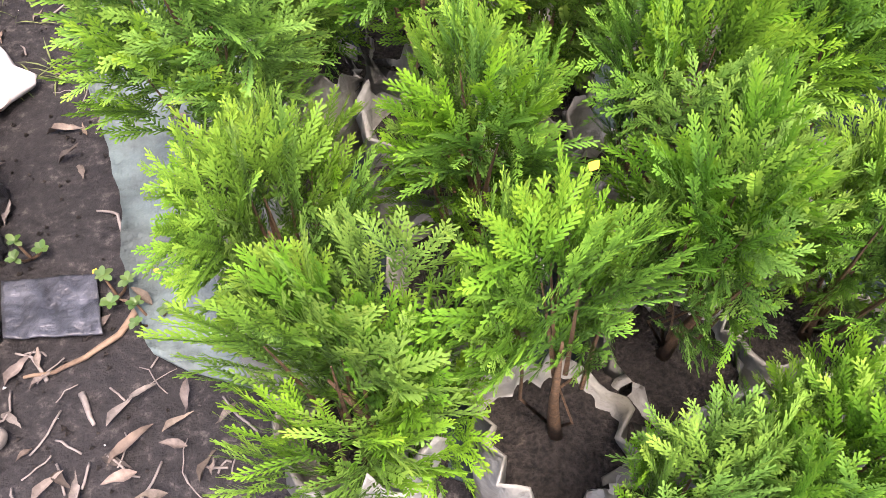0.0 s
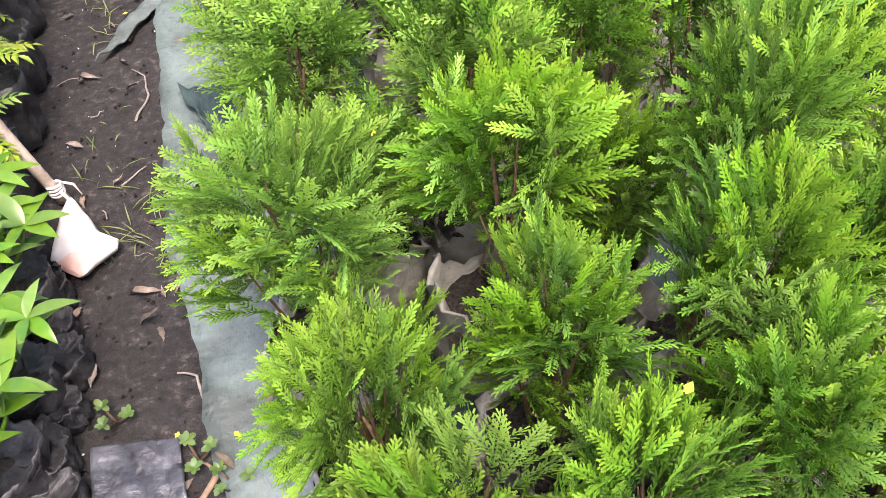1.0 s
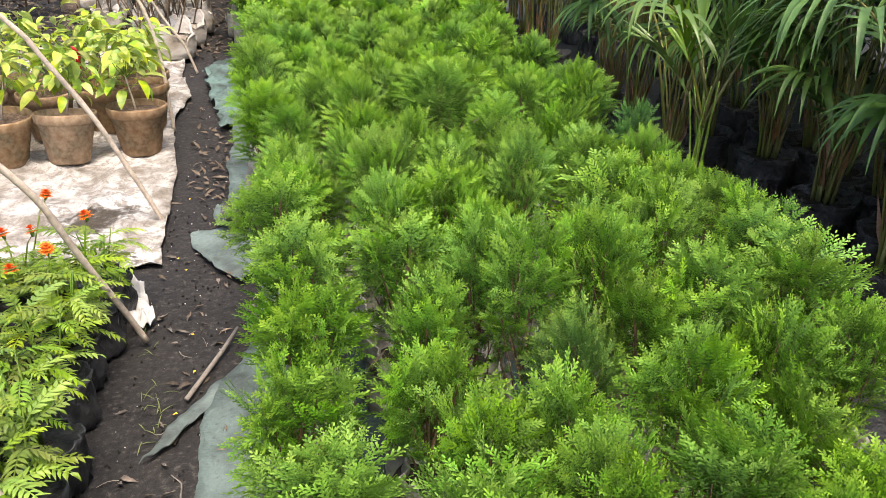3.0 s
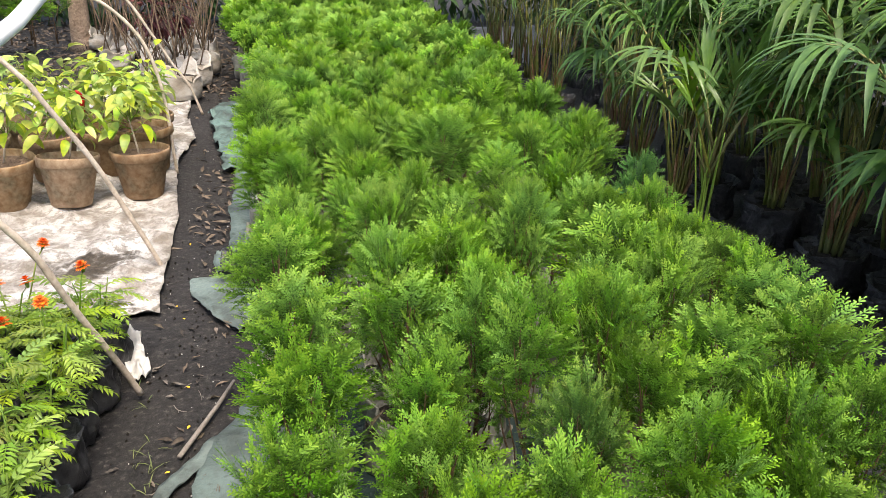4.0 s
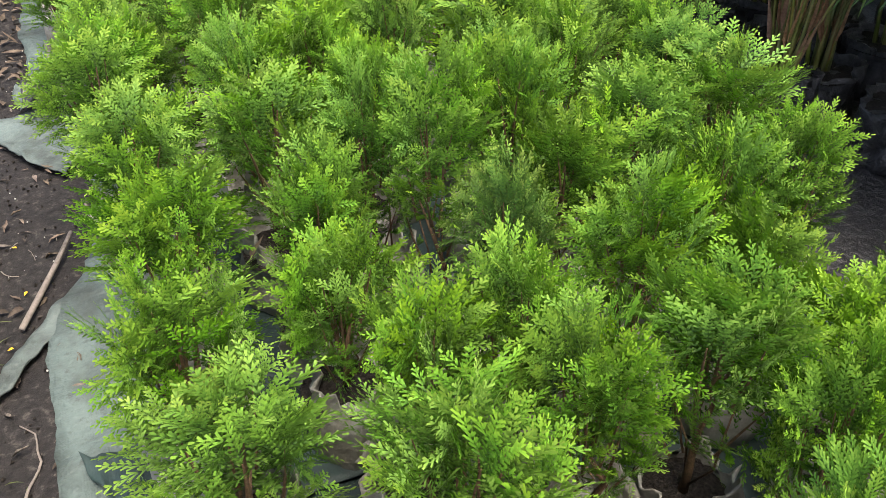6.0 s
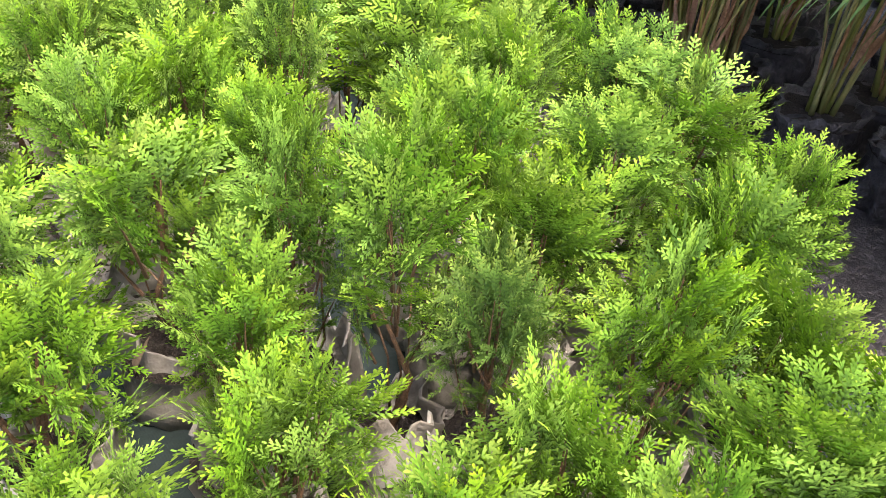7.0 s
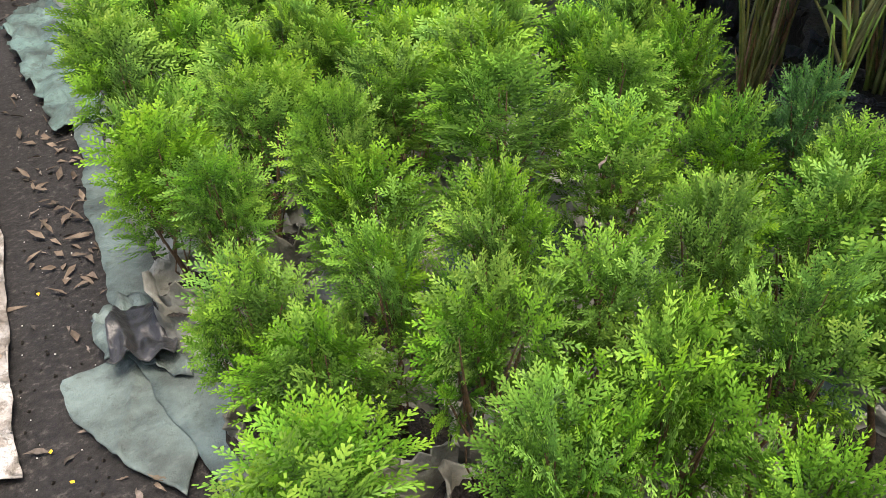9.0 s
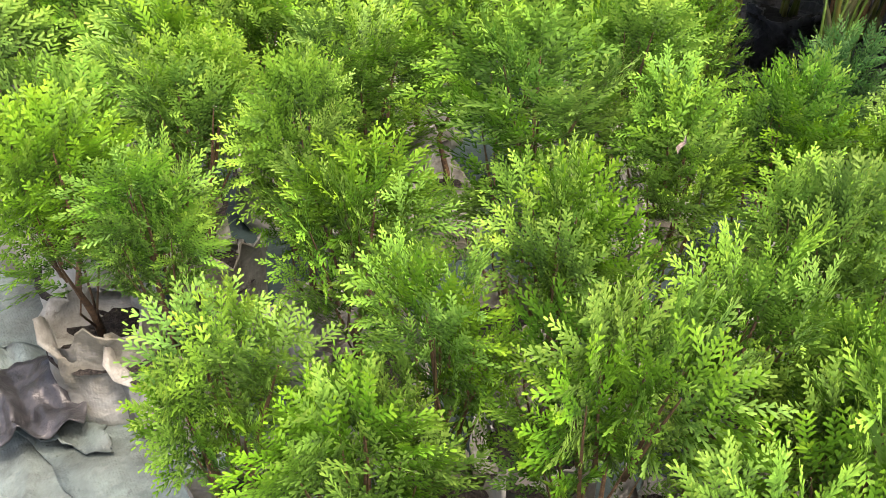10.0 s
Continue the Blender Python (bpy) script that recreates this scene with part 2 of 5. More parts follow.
# ---- mesh building ----
class Geo:
    """Collects vertices, faces, a material slot a face and (age, chance) a vertex."""

    def __init__(self):
        self.v, self.f, self.s, self.u = [], [], [], []

    def add(self, verts, faces, slot=0, age_shades=None):
        o = len(self.v)
        self.v.extend(tuple(p) for p in verts)
        self.f.extend(tuple(i + o for i in q) for q in faces)
        self.s.extend([slot] * len(faces))
        self.u.extend(age_shades if age_shades is not None else [(0.0, 0.0)] * len(verts))
        return self

    def mesh(self, name, *mats, smooth=True, age_shades=False):
        me = bpy.data.meshes.new(name)
        me.from_pydata(self.v, [], self.f)
        for m in mats:
            me.materials.append(m)
        me.polygons.foreach_set("material_index", self.s)
        me.polygons.foreach_set("use_smooth", [smooth] * len(self.f))
        if age_shades:
            uv = me.uv_layers.new(name="age_shade")
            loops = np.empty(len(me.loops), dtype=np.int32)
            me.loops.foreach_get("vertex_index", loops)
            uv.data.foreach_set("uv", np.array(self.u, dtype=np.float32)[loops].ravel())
        me.update()
        return me


def put(name, mesh, m=None, parent=None, label=""):
    ob = new(name, mesh)
    if parent:
        ob.parent = parent
    if m is not None:
        ob.matrix_basis = m
    return tagged(ob, label=label)


def base(name, m, label, category, group=""):
    ob = new(name)
    ob.empty_display_size = 0.05
    ob.matrix_basis = m
    return tagged(ob, label, category, group)


def frame_at(d):
    d = Vector(d).normalized()
    a = d.cross(Vector((0, 0, 1)) if abs(d.z) < 0.9 else Vector((1, 0, 0))).normalized()
    return d, a, d.cross(a)


def tube(geo, pts, radii, sides=6, slot=0, cap=True, age_shade=0.0):
    pts = [Vector(p) for p in pts]
    vs, fs = [], []
    for i, p in enumerate(pts):
        d = pts[min(i + 1, len(pts) - 1)] - pts[max(i - 1, 0)]
        _, a, b = frame_at(d)
        r = radii[i] if isinstance(radii, (list, tuple)) else radii
        for k in range(sides):
            w = 2 * math.pi * k / sides
            vs.append(p + (a * math.cos(w) + b * math.sin(w)) * r)
    for i in range(len(pts) - 1):
        for k in range(sides):
            n = (k + 1) % sides
            fs.append((i * sides + k, i * sides + n, (i + 1) * sides + n, (i + 1) * sides + k))
    if cap:
        fs.append(tuple(range(sides))[::-1])
        fs.append(tuple((len(pts) - 1) * sides + k for k in range(sides)))
    geo.add(vs, fs, slot, [(age_shade, 0.5)] * len(vs))
    return geo


def leaf(geo, root, way, up, length, width, slot=0, seg=3, droop=0.0, fold=0.25, age_shades=None, blunt=0.5, full=1.0):
    """A folded leaf blade with a midrib, drooping along its length."""
    d = Vector(way).normalized()
    s = d.cross(Vector(up))
    s = s.normalized() if s.length > 1e-4 else frame_at(d)[1]
    n = s.cross(d).normalized()
    p, vs, fs = Vector(root), [], []
    for i in range(seg + 1):
        u = i / seg
        w = width * 0.5 * max(0.04, math.sin(math.pi * min(1.0, u ** blunt * 0.97 + 0.03)) ** full if u > 0 else 0.12)
        vs += [p - s * w + n * w * fold, p.copy(), p + s * w + n * w * fold]
        d = (d + Vector((0, 0, -droop / seg))).normalized()
        n = s.cross(d).normalized()
        p = p + d * (length / seg)
    for i in range(seg):
        a = i * 3
        fs += [(a, a + 1, a + 4, a + 3), (a + 1, a + 2, a + 5, a + 4)]
    geo.add(vs, fs, slot, age_shades or [(0.5, 0.5)] * len(vs))
    return p


def wobble(p, scale, amount):
    return noise.noise_vector(Vector(p) * scale) * amount


# ---- the ground and the sheets ----
def ground_height(x, y):
    n = noise.noise(Vector((x * 1.7, y * 1.7, 0.3))) * 0.012 + noise.noise(Vector((x * 9, y * 9, 4.0))) * 0.005
    return n * max(0.0, 1.0 - max(0.0, math.hypot(x, y - 3) - 8) / 4)


def spread(lo, hi, step, far):
    mid = list(np.arange(lo, hi, step))
    out, d = [], step
    while d < far:
        d *= 1.7
        out.append(d)
    return [lo - d for d in out[::-1]] + mid + [hi + d for d in out]


def build_ground():
    xs, ys = spread(-1.2, 0.3, 0.03, 900), spread(-0.3, 7.0, 0.035, 900)
    g = Geo()
    w = len(xs)
    g.add([(x, y, ground_height(x, y) - 0.004) for y in ys for x in xs],
          [(j * w + i, j * w + i + 1, (j + 1) * w + i + 1, (j + 1) * w + i) for j in range(len(ys) - 1) for i in range(w - 1)])
    tagged(put("ground", g.mesh("ground", M_SOIL)), "bare black trodden soil of a plant nursery", "ground", kind="structure")


def along(pts, u):
    n = len(pts) - 1
    i = min(int(u * n), n - 1)
    f = u * n - i
    return Vector(pts[i]).lerp(Vector(pts[i + 1]), f)


def sheet(name, near, far, nu, nv, mats, z=0.012, wrinkle=0.012, scale=7.0, ragged=0.012, label="", category="sheet", flat=False, slot_of=None, kind=""):
    """A lying cloth, ruled between two edges, wrinkled and ragged, with a thin under side."""
    top = []
    for j in range(nv + 1):
        for i in range(nu + 1):
            u, v = i / nu, j / nv
            p = along(near, u).lerp(along(far, u), v)
            p = Vector((p[0], p[1], p[2] if len(p) > 2 else 0.0))
            edge = max(0.0, 1 - 8 * min(v, 1 - v), 1 - 8 * min(u, 1 - u))
            w = (wobble((p.x, p.y, 1.7), 8, ragged) + wobble((p.x, p.y, 3.1), 30, ragged * 0.35)) * edge
            h = abs(noise.noise(Vector((p.x * scale, p.y * scale * 0.7, 2.2)))) * wrinkle + abs(noise.noise(Vector((p.x * 31, p.y * 24, 5)))) * wrinkle * 0.35
            crease = max(0.0, 1 - abs(noise.noise(Vector((p.x * 4.1, p.y * 3.3, 9)))) * 14) * wrinkle * 0.8
            top.append(Vector((p.x + w.x, p.y + w.y, z + p.z + h + crease + ground_height(p.x, p.y))))
    g, m, w = Geo(), len(top), nu + 1
    low = [p - Vector((0, 0, 0.0035)) for p in top]
    fs = [(j * w + i, j * w + i + 1, (j + 1) * w + i + 1, (j + 1) * w + i) for j in range(nv) for i in range(nu)]
    rim = [i for i in range(w)] + [j * w + nu for j in range(1, nv + 1)] + [nv * w + i for i in range(nu - 1, -1, -1)] + [j * w for j in range(nv - 1, 0, -1)]
    g.add(top + low, fs + [tuple(a + m for a in f[::-1]) for f in fs] + [(rim[k], rim[k - 1], rim[k - 1] + m, rim[k] + m) for k in range(len(rim))])
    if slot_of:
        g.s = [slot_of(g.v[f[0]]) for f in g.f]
    return tagged(put(name, g.mesh(name, *mats)), label, category, kind=kind)


def under_plant_shade(p):
    """Dark slot beneath the plants: wet sheet, with the plants' shade coloured in."""
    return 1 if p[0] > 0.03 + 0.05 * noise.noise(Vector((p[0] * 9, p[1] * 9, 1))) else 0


def build_sheets():
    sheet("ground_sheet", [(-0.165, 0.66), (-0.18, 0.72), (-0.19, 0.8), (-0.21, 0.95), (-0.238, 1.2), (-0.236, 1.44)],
          [(1.4, -0.6), (1.4, 0.2), (1.4, 0.7), (1.4, 0.95), (1.4, 1.2), (1.4, 1.46)], 70, 40, [M_TARP, M_TARP_DARK], slot_of=under_plant_shade, wrinkle=0.02, ragged=0.02,
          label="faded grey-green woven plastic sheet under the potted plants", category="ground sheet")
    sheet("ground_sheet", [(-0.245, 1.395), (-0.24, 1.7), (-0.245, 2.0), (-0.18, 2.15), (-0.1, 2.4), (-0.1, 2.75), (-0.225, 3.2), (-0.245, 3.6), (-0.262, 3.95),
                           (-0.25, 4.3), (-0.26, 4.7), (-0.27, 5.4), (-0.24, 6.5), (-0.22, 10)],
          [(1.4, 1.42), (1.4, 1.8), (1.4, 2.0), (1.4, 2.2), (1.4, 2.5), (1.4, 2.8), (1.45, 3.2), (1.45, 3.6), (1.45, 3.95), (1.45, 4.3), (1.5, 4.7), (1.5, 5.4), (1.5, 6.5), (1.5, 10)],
          200, 40, [M_TARP, M_TARP_DARK], z=0.026, slot_of=under_plant_shade, wrinkle=0.02, ragged=0.02, label="faded grey-green woven plastic sheet with a torn edge", category="ground sheet")
    sheet("sheet_flap", [(-0.377, 3.18, 0), (-0.36, 3.09, 0), (-0.315, 2.985, 0), (-0.25, 2.87, 0), (-0.16, 2.76, 0)],
          [(-0.37, 3.2, 0), (-0.28, 3.215, 0), (-0.2, 3.23, 0), (-0.14, 3.2, 0), (-0.08, 3.0, 0)], 36, 24, [M_TARP], z=0.02, label="torn flap of faded green woven sheet on the soil", category="sheet flap")
    sheet("sheet_scrap", [(-0.375, 1.845, 0), (-0.31, 1.925, 0), (-0.25, 2.02, 0), (-0.165, 2.12, 0)],
          [(-0.36, 1.885, 0), (-0.325, 1.985, 0), (-0.27, 2.055, 0), (-0.18, 2.17, 0)], 40, 8, [M_TARP], z=0.016, ragged=0.02, label="frayed strip of grey-green sheet on the soil", category="sheet scrap")
    sheet("sheet_scrap", [(-0.33, 4.58, 0), (-0.4, 5.1, 0), (-0.5, 5.6, 0), (-0.5, 5.95, 0), (-0.36, 6.2, 0)], [(-0.14, 4.55, 0), (-0.15, 5.1, 0), (-0.16, 5.4, 0), (-0.18, 5.8, 0), (-0.2, 6.4, 0)], 60, 22, [M_TARP_GREEN], z=0.03, wrinkle=0.05, scale=9, ragged=0.05,
          label="crumpled piece of faded green sheet", category="sheet scrap")
    sheet("sheet_scrap", [(-0.205, 1.63, 0), (-0.16, 1.5, 0), (-0.1, 1.41, 0)], [(0.0, 1.62, 0), (0.03, 1.52, 0), (0.03, 1.4, 0)], 26, 24, [M_TARP_DARK], z=0.044, wrinkle=0.03, scale=15, ragged=0.03,
          label="dark wet green piece of woven sheet", category="sheet scrap")
    sheet("sheet_scrap", [(-0.225, 1.33, 0), (-0.21, 1.39, 0), (-0.2, 1.46, 0)], [(-0.03, 1.3, 0), (-0.05, 1.37, 0), (-0.08, 1.43, 0)], 30, 22, [M_TARP], z=0.04, wrinkle=0.04, scale=17, ragged=0.028,
          label="crumpled torn piece of faded green sheet", category="sheet scrap")
    sheet("sheet_scrap", [(-0.3, 3.37, 0), (-0.28, 3.3, 0), (-0.26, 3.2, 0)], [(-0.08, 3.36, 0), (-0.08, 3.28, 0), (-0.09, 3.05, 0)], 30, 24, [M_TARP], z=0.034, wrinkle=0.045, scale=15, ragged=0.03,
          label="crumpled faded green sheet beside the sacks", category="sheet scrap")
    sheet("black_plastic", [(-0.26, 3.13, 0), (-0.25, 3.2, 0), (-0.22, 3.3, 0)], [(-0.12, 3.1, 0), (-0.1, 3.2, 0), (-0.11, 3.29, 0)], 30, 30, [M_DUSTYPOLY], z=0.075, wrinkle=0.04, scale=18, ragged=0.016,
          label="crumpled black plastic on the green sheet", category="plastic scrap")
    sheet("black_sheet", [(1.39, -0.5, 0), (1.4, 2, 0), (1.42, 4, 0), (1.47, 10, 0)], [(3.6, -0.5, 0), (3.6, 2, 0), (3.6, 4, 0), (3.6, 10, 0)], 90, 30, [M_BLACKPOLY], z=0.006, wrinkle=0.03, scale=4,
          label="crinkled black polythene sheet under the palms", category="ground sheet")
    sheet("white_sheet", [(-0.455, 2.96), (-0.462, 3.02), (-0.475, 3.3), (-0.49, 3.9), (-0.555, 4.44), (-0.59, 4.82), (-0.54, 5.3), (-0.64, 5.8), (-0.66, 6.3), (-0.66, 6.8)],
          [(-2.8, 2.98), (-2.8, 3.1), (-2.8, 3.3), (-2.8, 3.9), (-2.8, 4.4), (-2.8, 4.8), (-2.8, 5.2), (-2.8, 5.8), (-2.8, 6.4), (-2.8, 6.9)], 120, 56, [M_WHITE], wrinkle=0.035, scale=6, ragged=0.012,
          label="dirty white woven plastic sheet spread on the soil", category="ground sheet")
    sheet("white_cloth", [(-0.56, 2.74, 0), (-0.52, 2.63, 0), (-0.48, 2.5, 0)], [(-0.5, 2.77, 0), (-0.46, 2.67, 0), (-0.42, 2.54, 0)], 44, 22, [M_BAGWHITE], z=0.014, wrinkle=0.055, scale=38, ragged=0.03,
          label="crumpled white plastic rag beside the bamboo", category="rag")
    sheet("white_strip", [(-0.386, 0.705, 0), (-0.392, 0.655, 0), (-0.406, 0.63, 0)], [(-0.375, 0.7, 0), (-0.38, 0.65, 0), (-0.393, 0.624, 0)], 24, 8, [M_SACK], z=0.01, wrinkle=0.012, scale=30, ragged=0.004,
          label="crumpled strip of white plastic on the soil", category="plastic scrap")
    sheet("white_strip", [(-0.43, 0.596, 0), (-0.39, 0.592, 0), (-0.366, 0.54, 0)], [(-0.425, 0.577, 0), (-0.396, 0.573, 0), (-0.381, 0.535, 0)], 24, 8, [M_SACK], z=0.01, wrinkle=0.014, scale=30, ragged=0.005,
          label="crumpled strip of white plastic on the soil", category="plastic scrap")
    sheet("black_plastic", [(-0.373, 0.832, 0), (-0.368, 0.78, 0), (-0.363, 0.73, 0)], [(-0.238, 0.812, 0), (-0.236, 0.76, 0), (-0.233, 0.706, 0)], 30, 26, [M_GREYPOLY], z=0.012, wrinkle=0.011, scale=20, ragged=0.004,
          label="flattened empty black plant bag on the soil", category="plastic scrap")


build_ground()
build_sheets()


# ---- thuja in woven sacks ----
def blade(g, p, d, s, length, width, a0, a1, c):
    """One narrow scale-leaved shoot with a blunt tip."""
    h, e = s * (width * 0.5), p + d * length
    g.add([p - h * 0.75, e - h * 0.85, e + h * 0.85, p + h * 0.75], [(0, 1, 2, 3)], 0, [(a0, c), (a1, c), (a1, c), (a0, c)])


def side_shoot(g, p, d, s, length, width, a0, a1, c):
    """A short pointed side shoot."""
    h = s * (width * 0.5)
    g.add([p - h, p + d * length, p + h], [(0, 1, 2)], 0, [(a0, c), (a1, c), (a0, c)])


def finger(g, rng, p, d, n, length, step, shoot, width, lobes, a0, a1, c, fork=True):
    """A flat feathered spray that forks: ribs with close shoots on both sides, blunt at their tips."""
    k = max(3, int(length / step))
    forks = {int(k * v): h * rng.choice((1, 1.25)) for v, h in ((0.22, 1), (0.38, -1), (0.58, 1))} if fork else {}
    climb = Vector((0, 0, rng.uniform(-0.015, 0.02)))
    for i in range(k + 1):
        u = i / k
        s = d.cross(n).normalized()
        age_shade = a0 + (a1 - a0) * u
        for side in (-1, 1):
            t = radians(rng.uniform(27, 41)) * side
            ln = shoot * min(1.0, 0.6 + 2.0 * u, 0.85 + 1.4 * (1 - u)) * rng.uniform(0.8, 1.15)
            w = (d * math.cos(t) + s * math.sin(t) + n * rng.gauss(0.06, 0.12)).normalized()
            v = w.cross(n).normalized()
            # Each shoot darkens towards its base, which colours in the shade between shoots.
            blade(g, p, w, v, ln, width, max(0.0, age_shade - 0.4), age_shade, c)
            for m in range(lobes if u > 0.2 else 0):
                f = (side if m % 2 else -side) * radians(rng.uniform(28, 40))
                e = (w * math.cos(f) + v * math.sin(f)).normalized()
                side_shoot(g, p + w * (ln * (0.35 + 0.25 * m)), e, e.cross(n).normalized(), ln * 0.6, width * 1.15, age_shade - 0.12, age_shade + 0.04, c)
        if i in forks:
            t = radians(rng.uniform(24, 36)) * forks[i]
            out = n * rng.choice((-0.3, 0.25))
            finger(g, rng, p, (d * math.cos(t) + s * math.sin(t) + out).normalized(), (n + Vector((rng.gauss(0, 0.35), 0, rng.gauss(0, 0.35)))).normalized(), length * (1 - u) * rng.uniform(0.7, 0.95), step, shoot, width, lobes, age_shade - 0.1, a1 + rng.gauss(0, 0.06), min(1.0, max(0.0, c + rng.gauss(0, 0.25))), False)
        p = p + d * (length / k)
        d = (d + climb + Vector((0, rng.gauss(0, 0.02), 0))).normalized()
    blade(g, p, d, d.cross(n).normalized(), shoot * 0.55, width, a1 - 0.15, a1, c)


def plume(rng, half, pairs, step, shoot, width, lobes):
    """One upright fan-shaped branch, 0.25 m long, growing along z in the plane of x and z: feathered sprays spread from its stem on both sides and overlap like shingles."""
    g = Geo()
    length = 0.25
    bend, bow, cup = rng.uniform(-0.1, 0.1), rng.uniform(-0.1, 0.12), rng.uniform(0.4, 2.0) * rng.choice((-1, 1))
    tube(g, [(bend * length * s * s, 0, length * s) for s in (-0.1, 0.15, 0.4, 0.6)], [0.0032, 0.0026, 0.0016, 0.0008], 4, slot=1)
    mid, high = Vector((bend * length * 0.4, 0, 0.54 * length)), 0.46 * length
    for i in range(2 * pairs + 1):
        u = i / (2 * pairs)
        side = (1 if i % 2 else -1) if i < 2 * pairs else 0
        p = Vector((bend * length * 0.3 * u * u, 0, length * (0.05 + 0.5 * u)))
        t = radians(76 - 60 * u + rng.gauss(0, 5)) * side
        lift = (rng.uniform(0.04, 0.3) if u < 0.9 else 0.05) * rng.choice((-1, 1))
        d = Vector((math.sin(t), lift, math.cos(t))).normalized()
        # as long as it takes to reach the rounded edge of the fan
        ln, edge = 0.025, rng.uniform(0.85, 0.92)
        while ln < 0.2 and math.hypot((p.x + d.x * ln - mid.x) / half, (p.z + d.z * ln - mid.z) / high) < edge:
            ln += 0.004
        n = Vector((rng.gauss(0, 0.22) - 0.3 * side * lift, 1 if lift > 0 else -1, rng.gauss(0, 0.22))).normalized()
        start = 0.18 * ln
        # Lower sprays get duller tips: older growth plus painted shade low in the crown.
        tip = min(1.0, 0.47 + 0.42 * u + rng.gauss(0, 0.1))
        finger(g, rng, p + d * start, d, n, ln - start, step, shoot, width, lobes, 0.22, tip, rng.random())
    g.v = [(x, y + cup * x * x * (0.4 + z / length) + bow * length * (z / length) ** 2 * (z > 0), z) for x, y, z in g.v]
    return g


R = random.Random(7)
THUJA_MATS = {"green": M_THUJA, "pale": M_THUJA_PALE, "blue": M_THUJA_BLUE}
# how many shapes; sprays on each side, spacing of their shoots, length and width of a shoot, lobes on a shoot
GRADES = {"near": (10, 7, 0.0054, 0.0108, 0.0024, 1), "mid": (12, 6, 0.0088, 0.0122, 0.0031, 1), "far": (8, 5, 0.0095, 0.0165, 0.0046, 0), "rear": (6, 4, 0.014, 0.022, 0.0085, 0)}
PLUMES = {}
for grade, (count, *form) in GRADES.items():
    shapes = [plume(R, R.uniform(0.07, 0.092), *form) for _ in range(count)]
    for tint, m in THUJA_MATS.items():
        PLUMES[grade, tint] = [s.mesh("thuja_branch", m, M_TWIG, smooth=False, age_shades=True) for s in shapes]


def sack_mesh(rng, high=0.2, wide=0.086, mat=None, n=24):
    """A slack woven grow bag, open at the top, with a turned, crumpled rim."""
    g = Geo()
    rings = [(0.0, 0.0), (0.75, 0.0), (0.95, 0.012), (1.0, 0.05), (1.02, 0.1), (0.98, 0.15), (0.98, 0.185), (1.03, 0.2), (1.02, 0.204), (0.94, 0.198), (0.9, 0.17), (0.88, 0.13), (0.0, 0.125)]
    o = rng.uniform(0, 50)
    vs = []
    for r, z in rings:
        for k in range(n):
            w = 2 * math.pi * k / n
            t = z / 0.2
            q = noise.noise(Vector((math.cos(w) * 1.6, math.sin(w) * 1.6, o + z * 9)))
            fold = abs(noise.noise(Vector((math.cos(w) * 3.4, math.sin(w) * 3.4, o + z * 7)))) * 0.5
            dent = noise.noise(Vector((math.cos(w) * 5, math.sin(w) * 5, o + z * 26))) * 0.12
            rad = wide * r * (1 + 0.22 * q * (0.3 + 0.7 * t) - fold * t + dent)
            lift = (noise.noise(Vector((math.cos(w) * 1.3, math.sin(w) * 1.3, o + 20))) * 0.09 + noise.noise(Vector((math.cos(w) * 3.1, math.sin(w) * 3.1, o + 31))) * 0.035 - 0.014) * max(0, t - 0.6) * 2.5 if r > 0.93 else 0
            vs.append((rad * math.cos(w), rad * math.sin(w) * 0.92, max(0.0, z * high / 0.2 + lift)))
    g.add(vs, [(i * n + k, i * n + (k + 1) % n, (i + 1) * n + (k + 1) % n, (i + 1) * n + k) for i in range(len(rings) - 1) for k in range(n)])
    return g.mesh("sack", mat or M_SACK)


def soil_mesh(rng, r=0.079, mat=None):
    g, n = Geo(), 18
    o = rng.uniform(0, 50)
    vs = [(0, 0, 0.006)]
    for ring in (0.35, 0.7, 1.0):
        for k in range(n):
            w = 2 * math.pi * k / n
            x, y = r * ring * math.cos(w), r * ring * math.sin(w)
            vs.append((x, y, noise.noise(Vector((x * 40, y * 40, o))) * 0.009))
    fs = [(0, 1 + k, 1 + (k + 1) % n) for k in range(n)]
    fs += [(1 + i * n + k, 1 + (i + 1) * n + k, 1 + (i + 1) * n + (k + 1) % n, 1 + i * n + (k + 1) % n) for i in range(2) for k in range(n)]
    return g.add(vs, fs).mesh("soil", mat or M_POTSOIL)


def trunk_mesh(rng):
    """A short forked stem; the branches rise from it."""
    g = Geo()
    tube(g, [(0, 0, -0.02), (0.004, 0.003, 0.06), (rng.uniform(-0.02, 0.02), rng.uniform(-0.02, 0.02), 0.15), (rng.uniform(-0.03, 0.03), rng.uniform(-0.03, 0.03), 0.3)], [0.0085, 0.007, 0.005, 0.0015], 7)
    return g.mesh("trunk", M_TWIG)


SACKS = [sack_mesh(R, n=36) for _ in range(7)]
WHITE_SACKS = [sack_mesh(R, mat=M_SACKWHITE) for _ in range(4)]
FAR_SACKS = [sack_mesh(R, n=11) for _ in range(5)]
SOILS = [soil_mesh(R) for _ in range(3)]
TRUNKS = [trunk_mesh(R) for _ in range(5)]
SIDE_STEMS = []
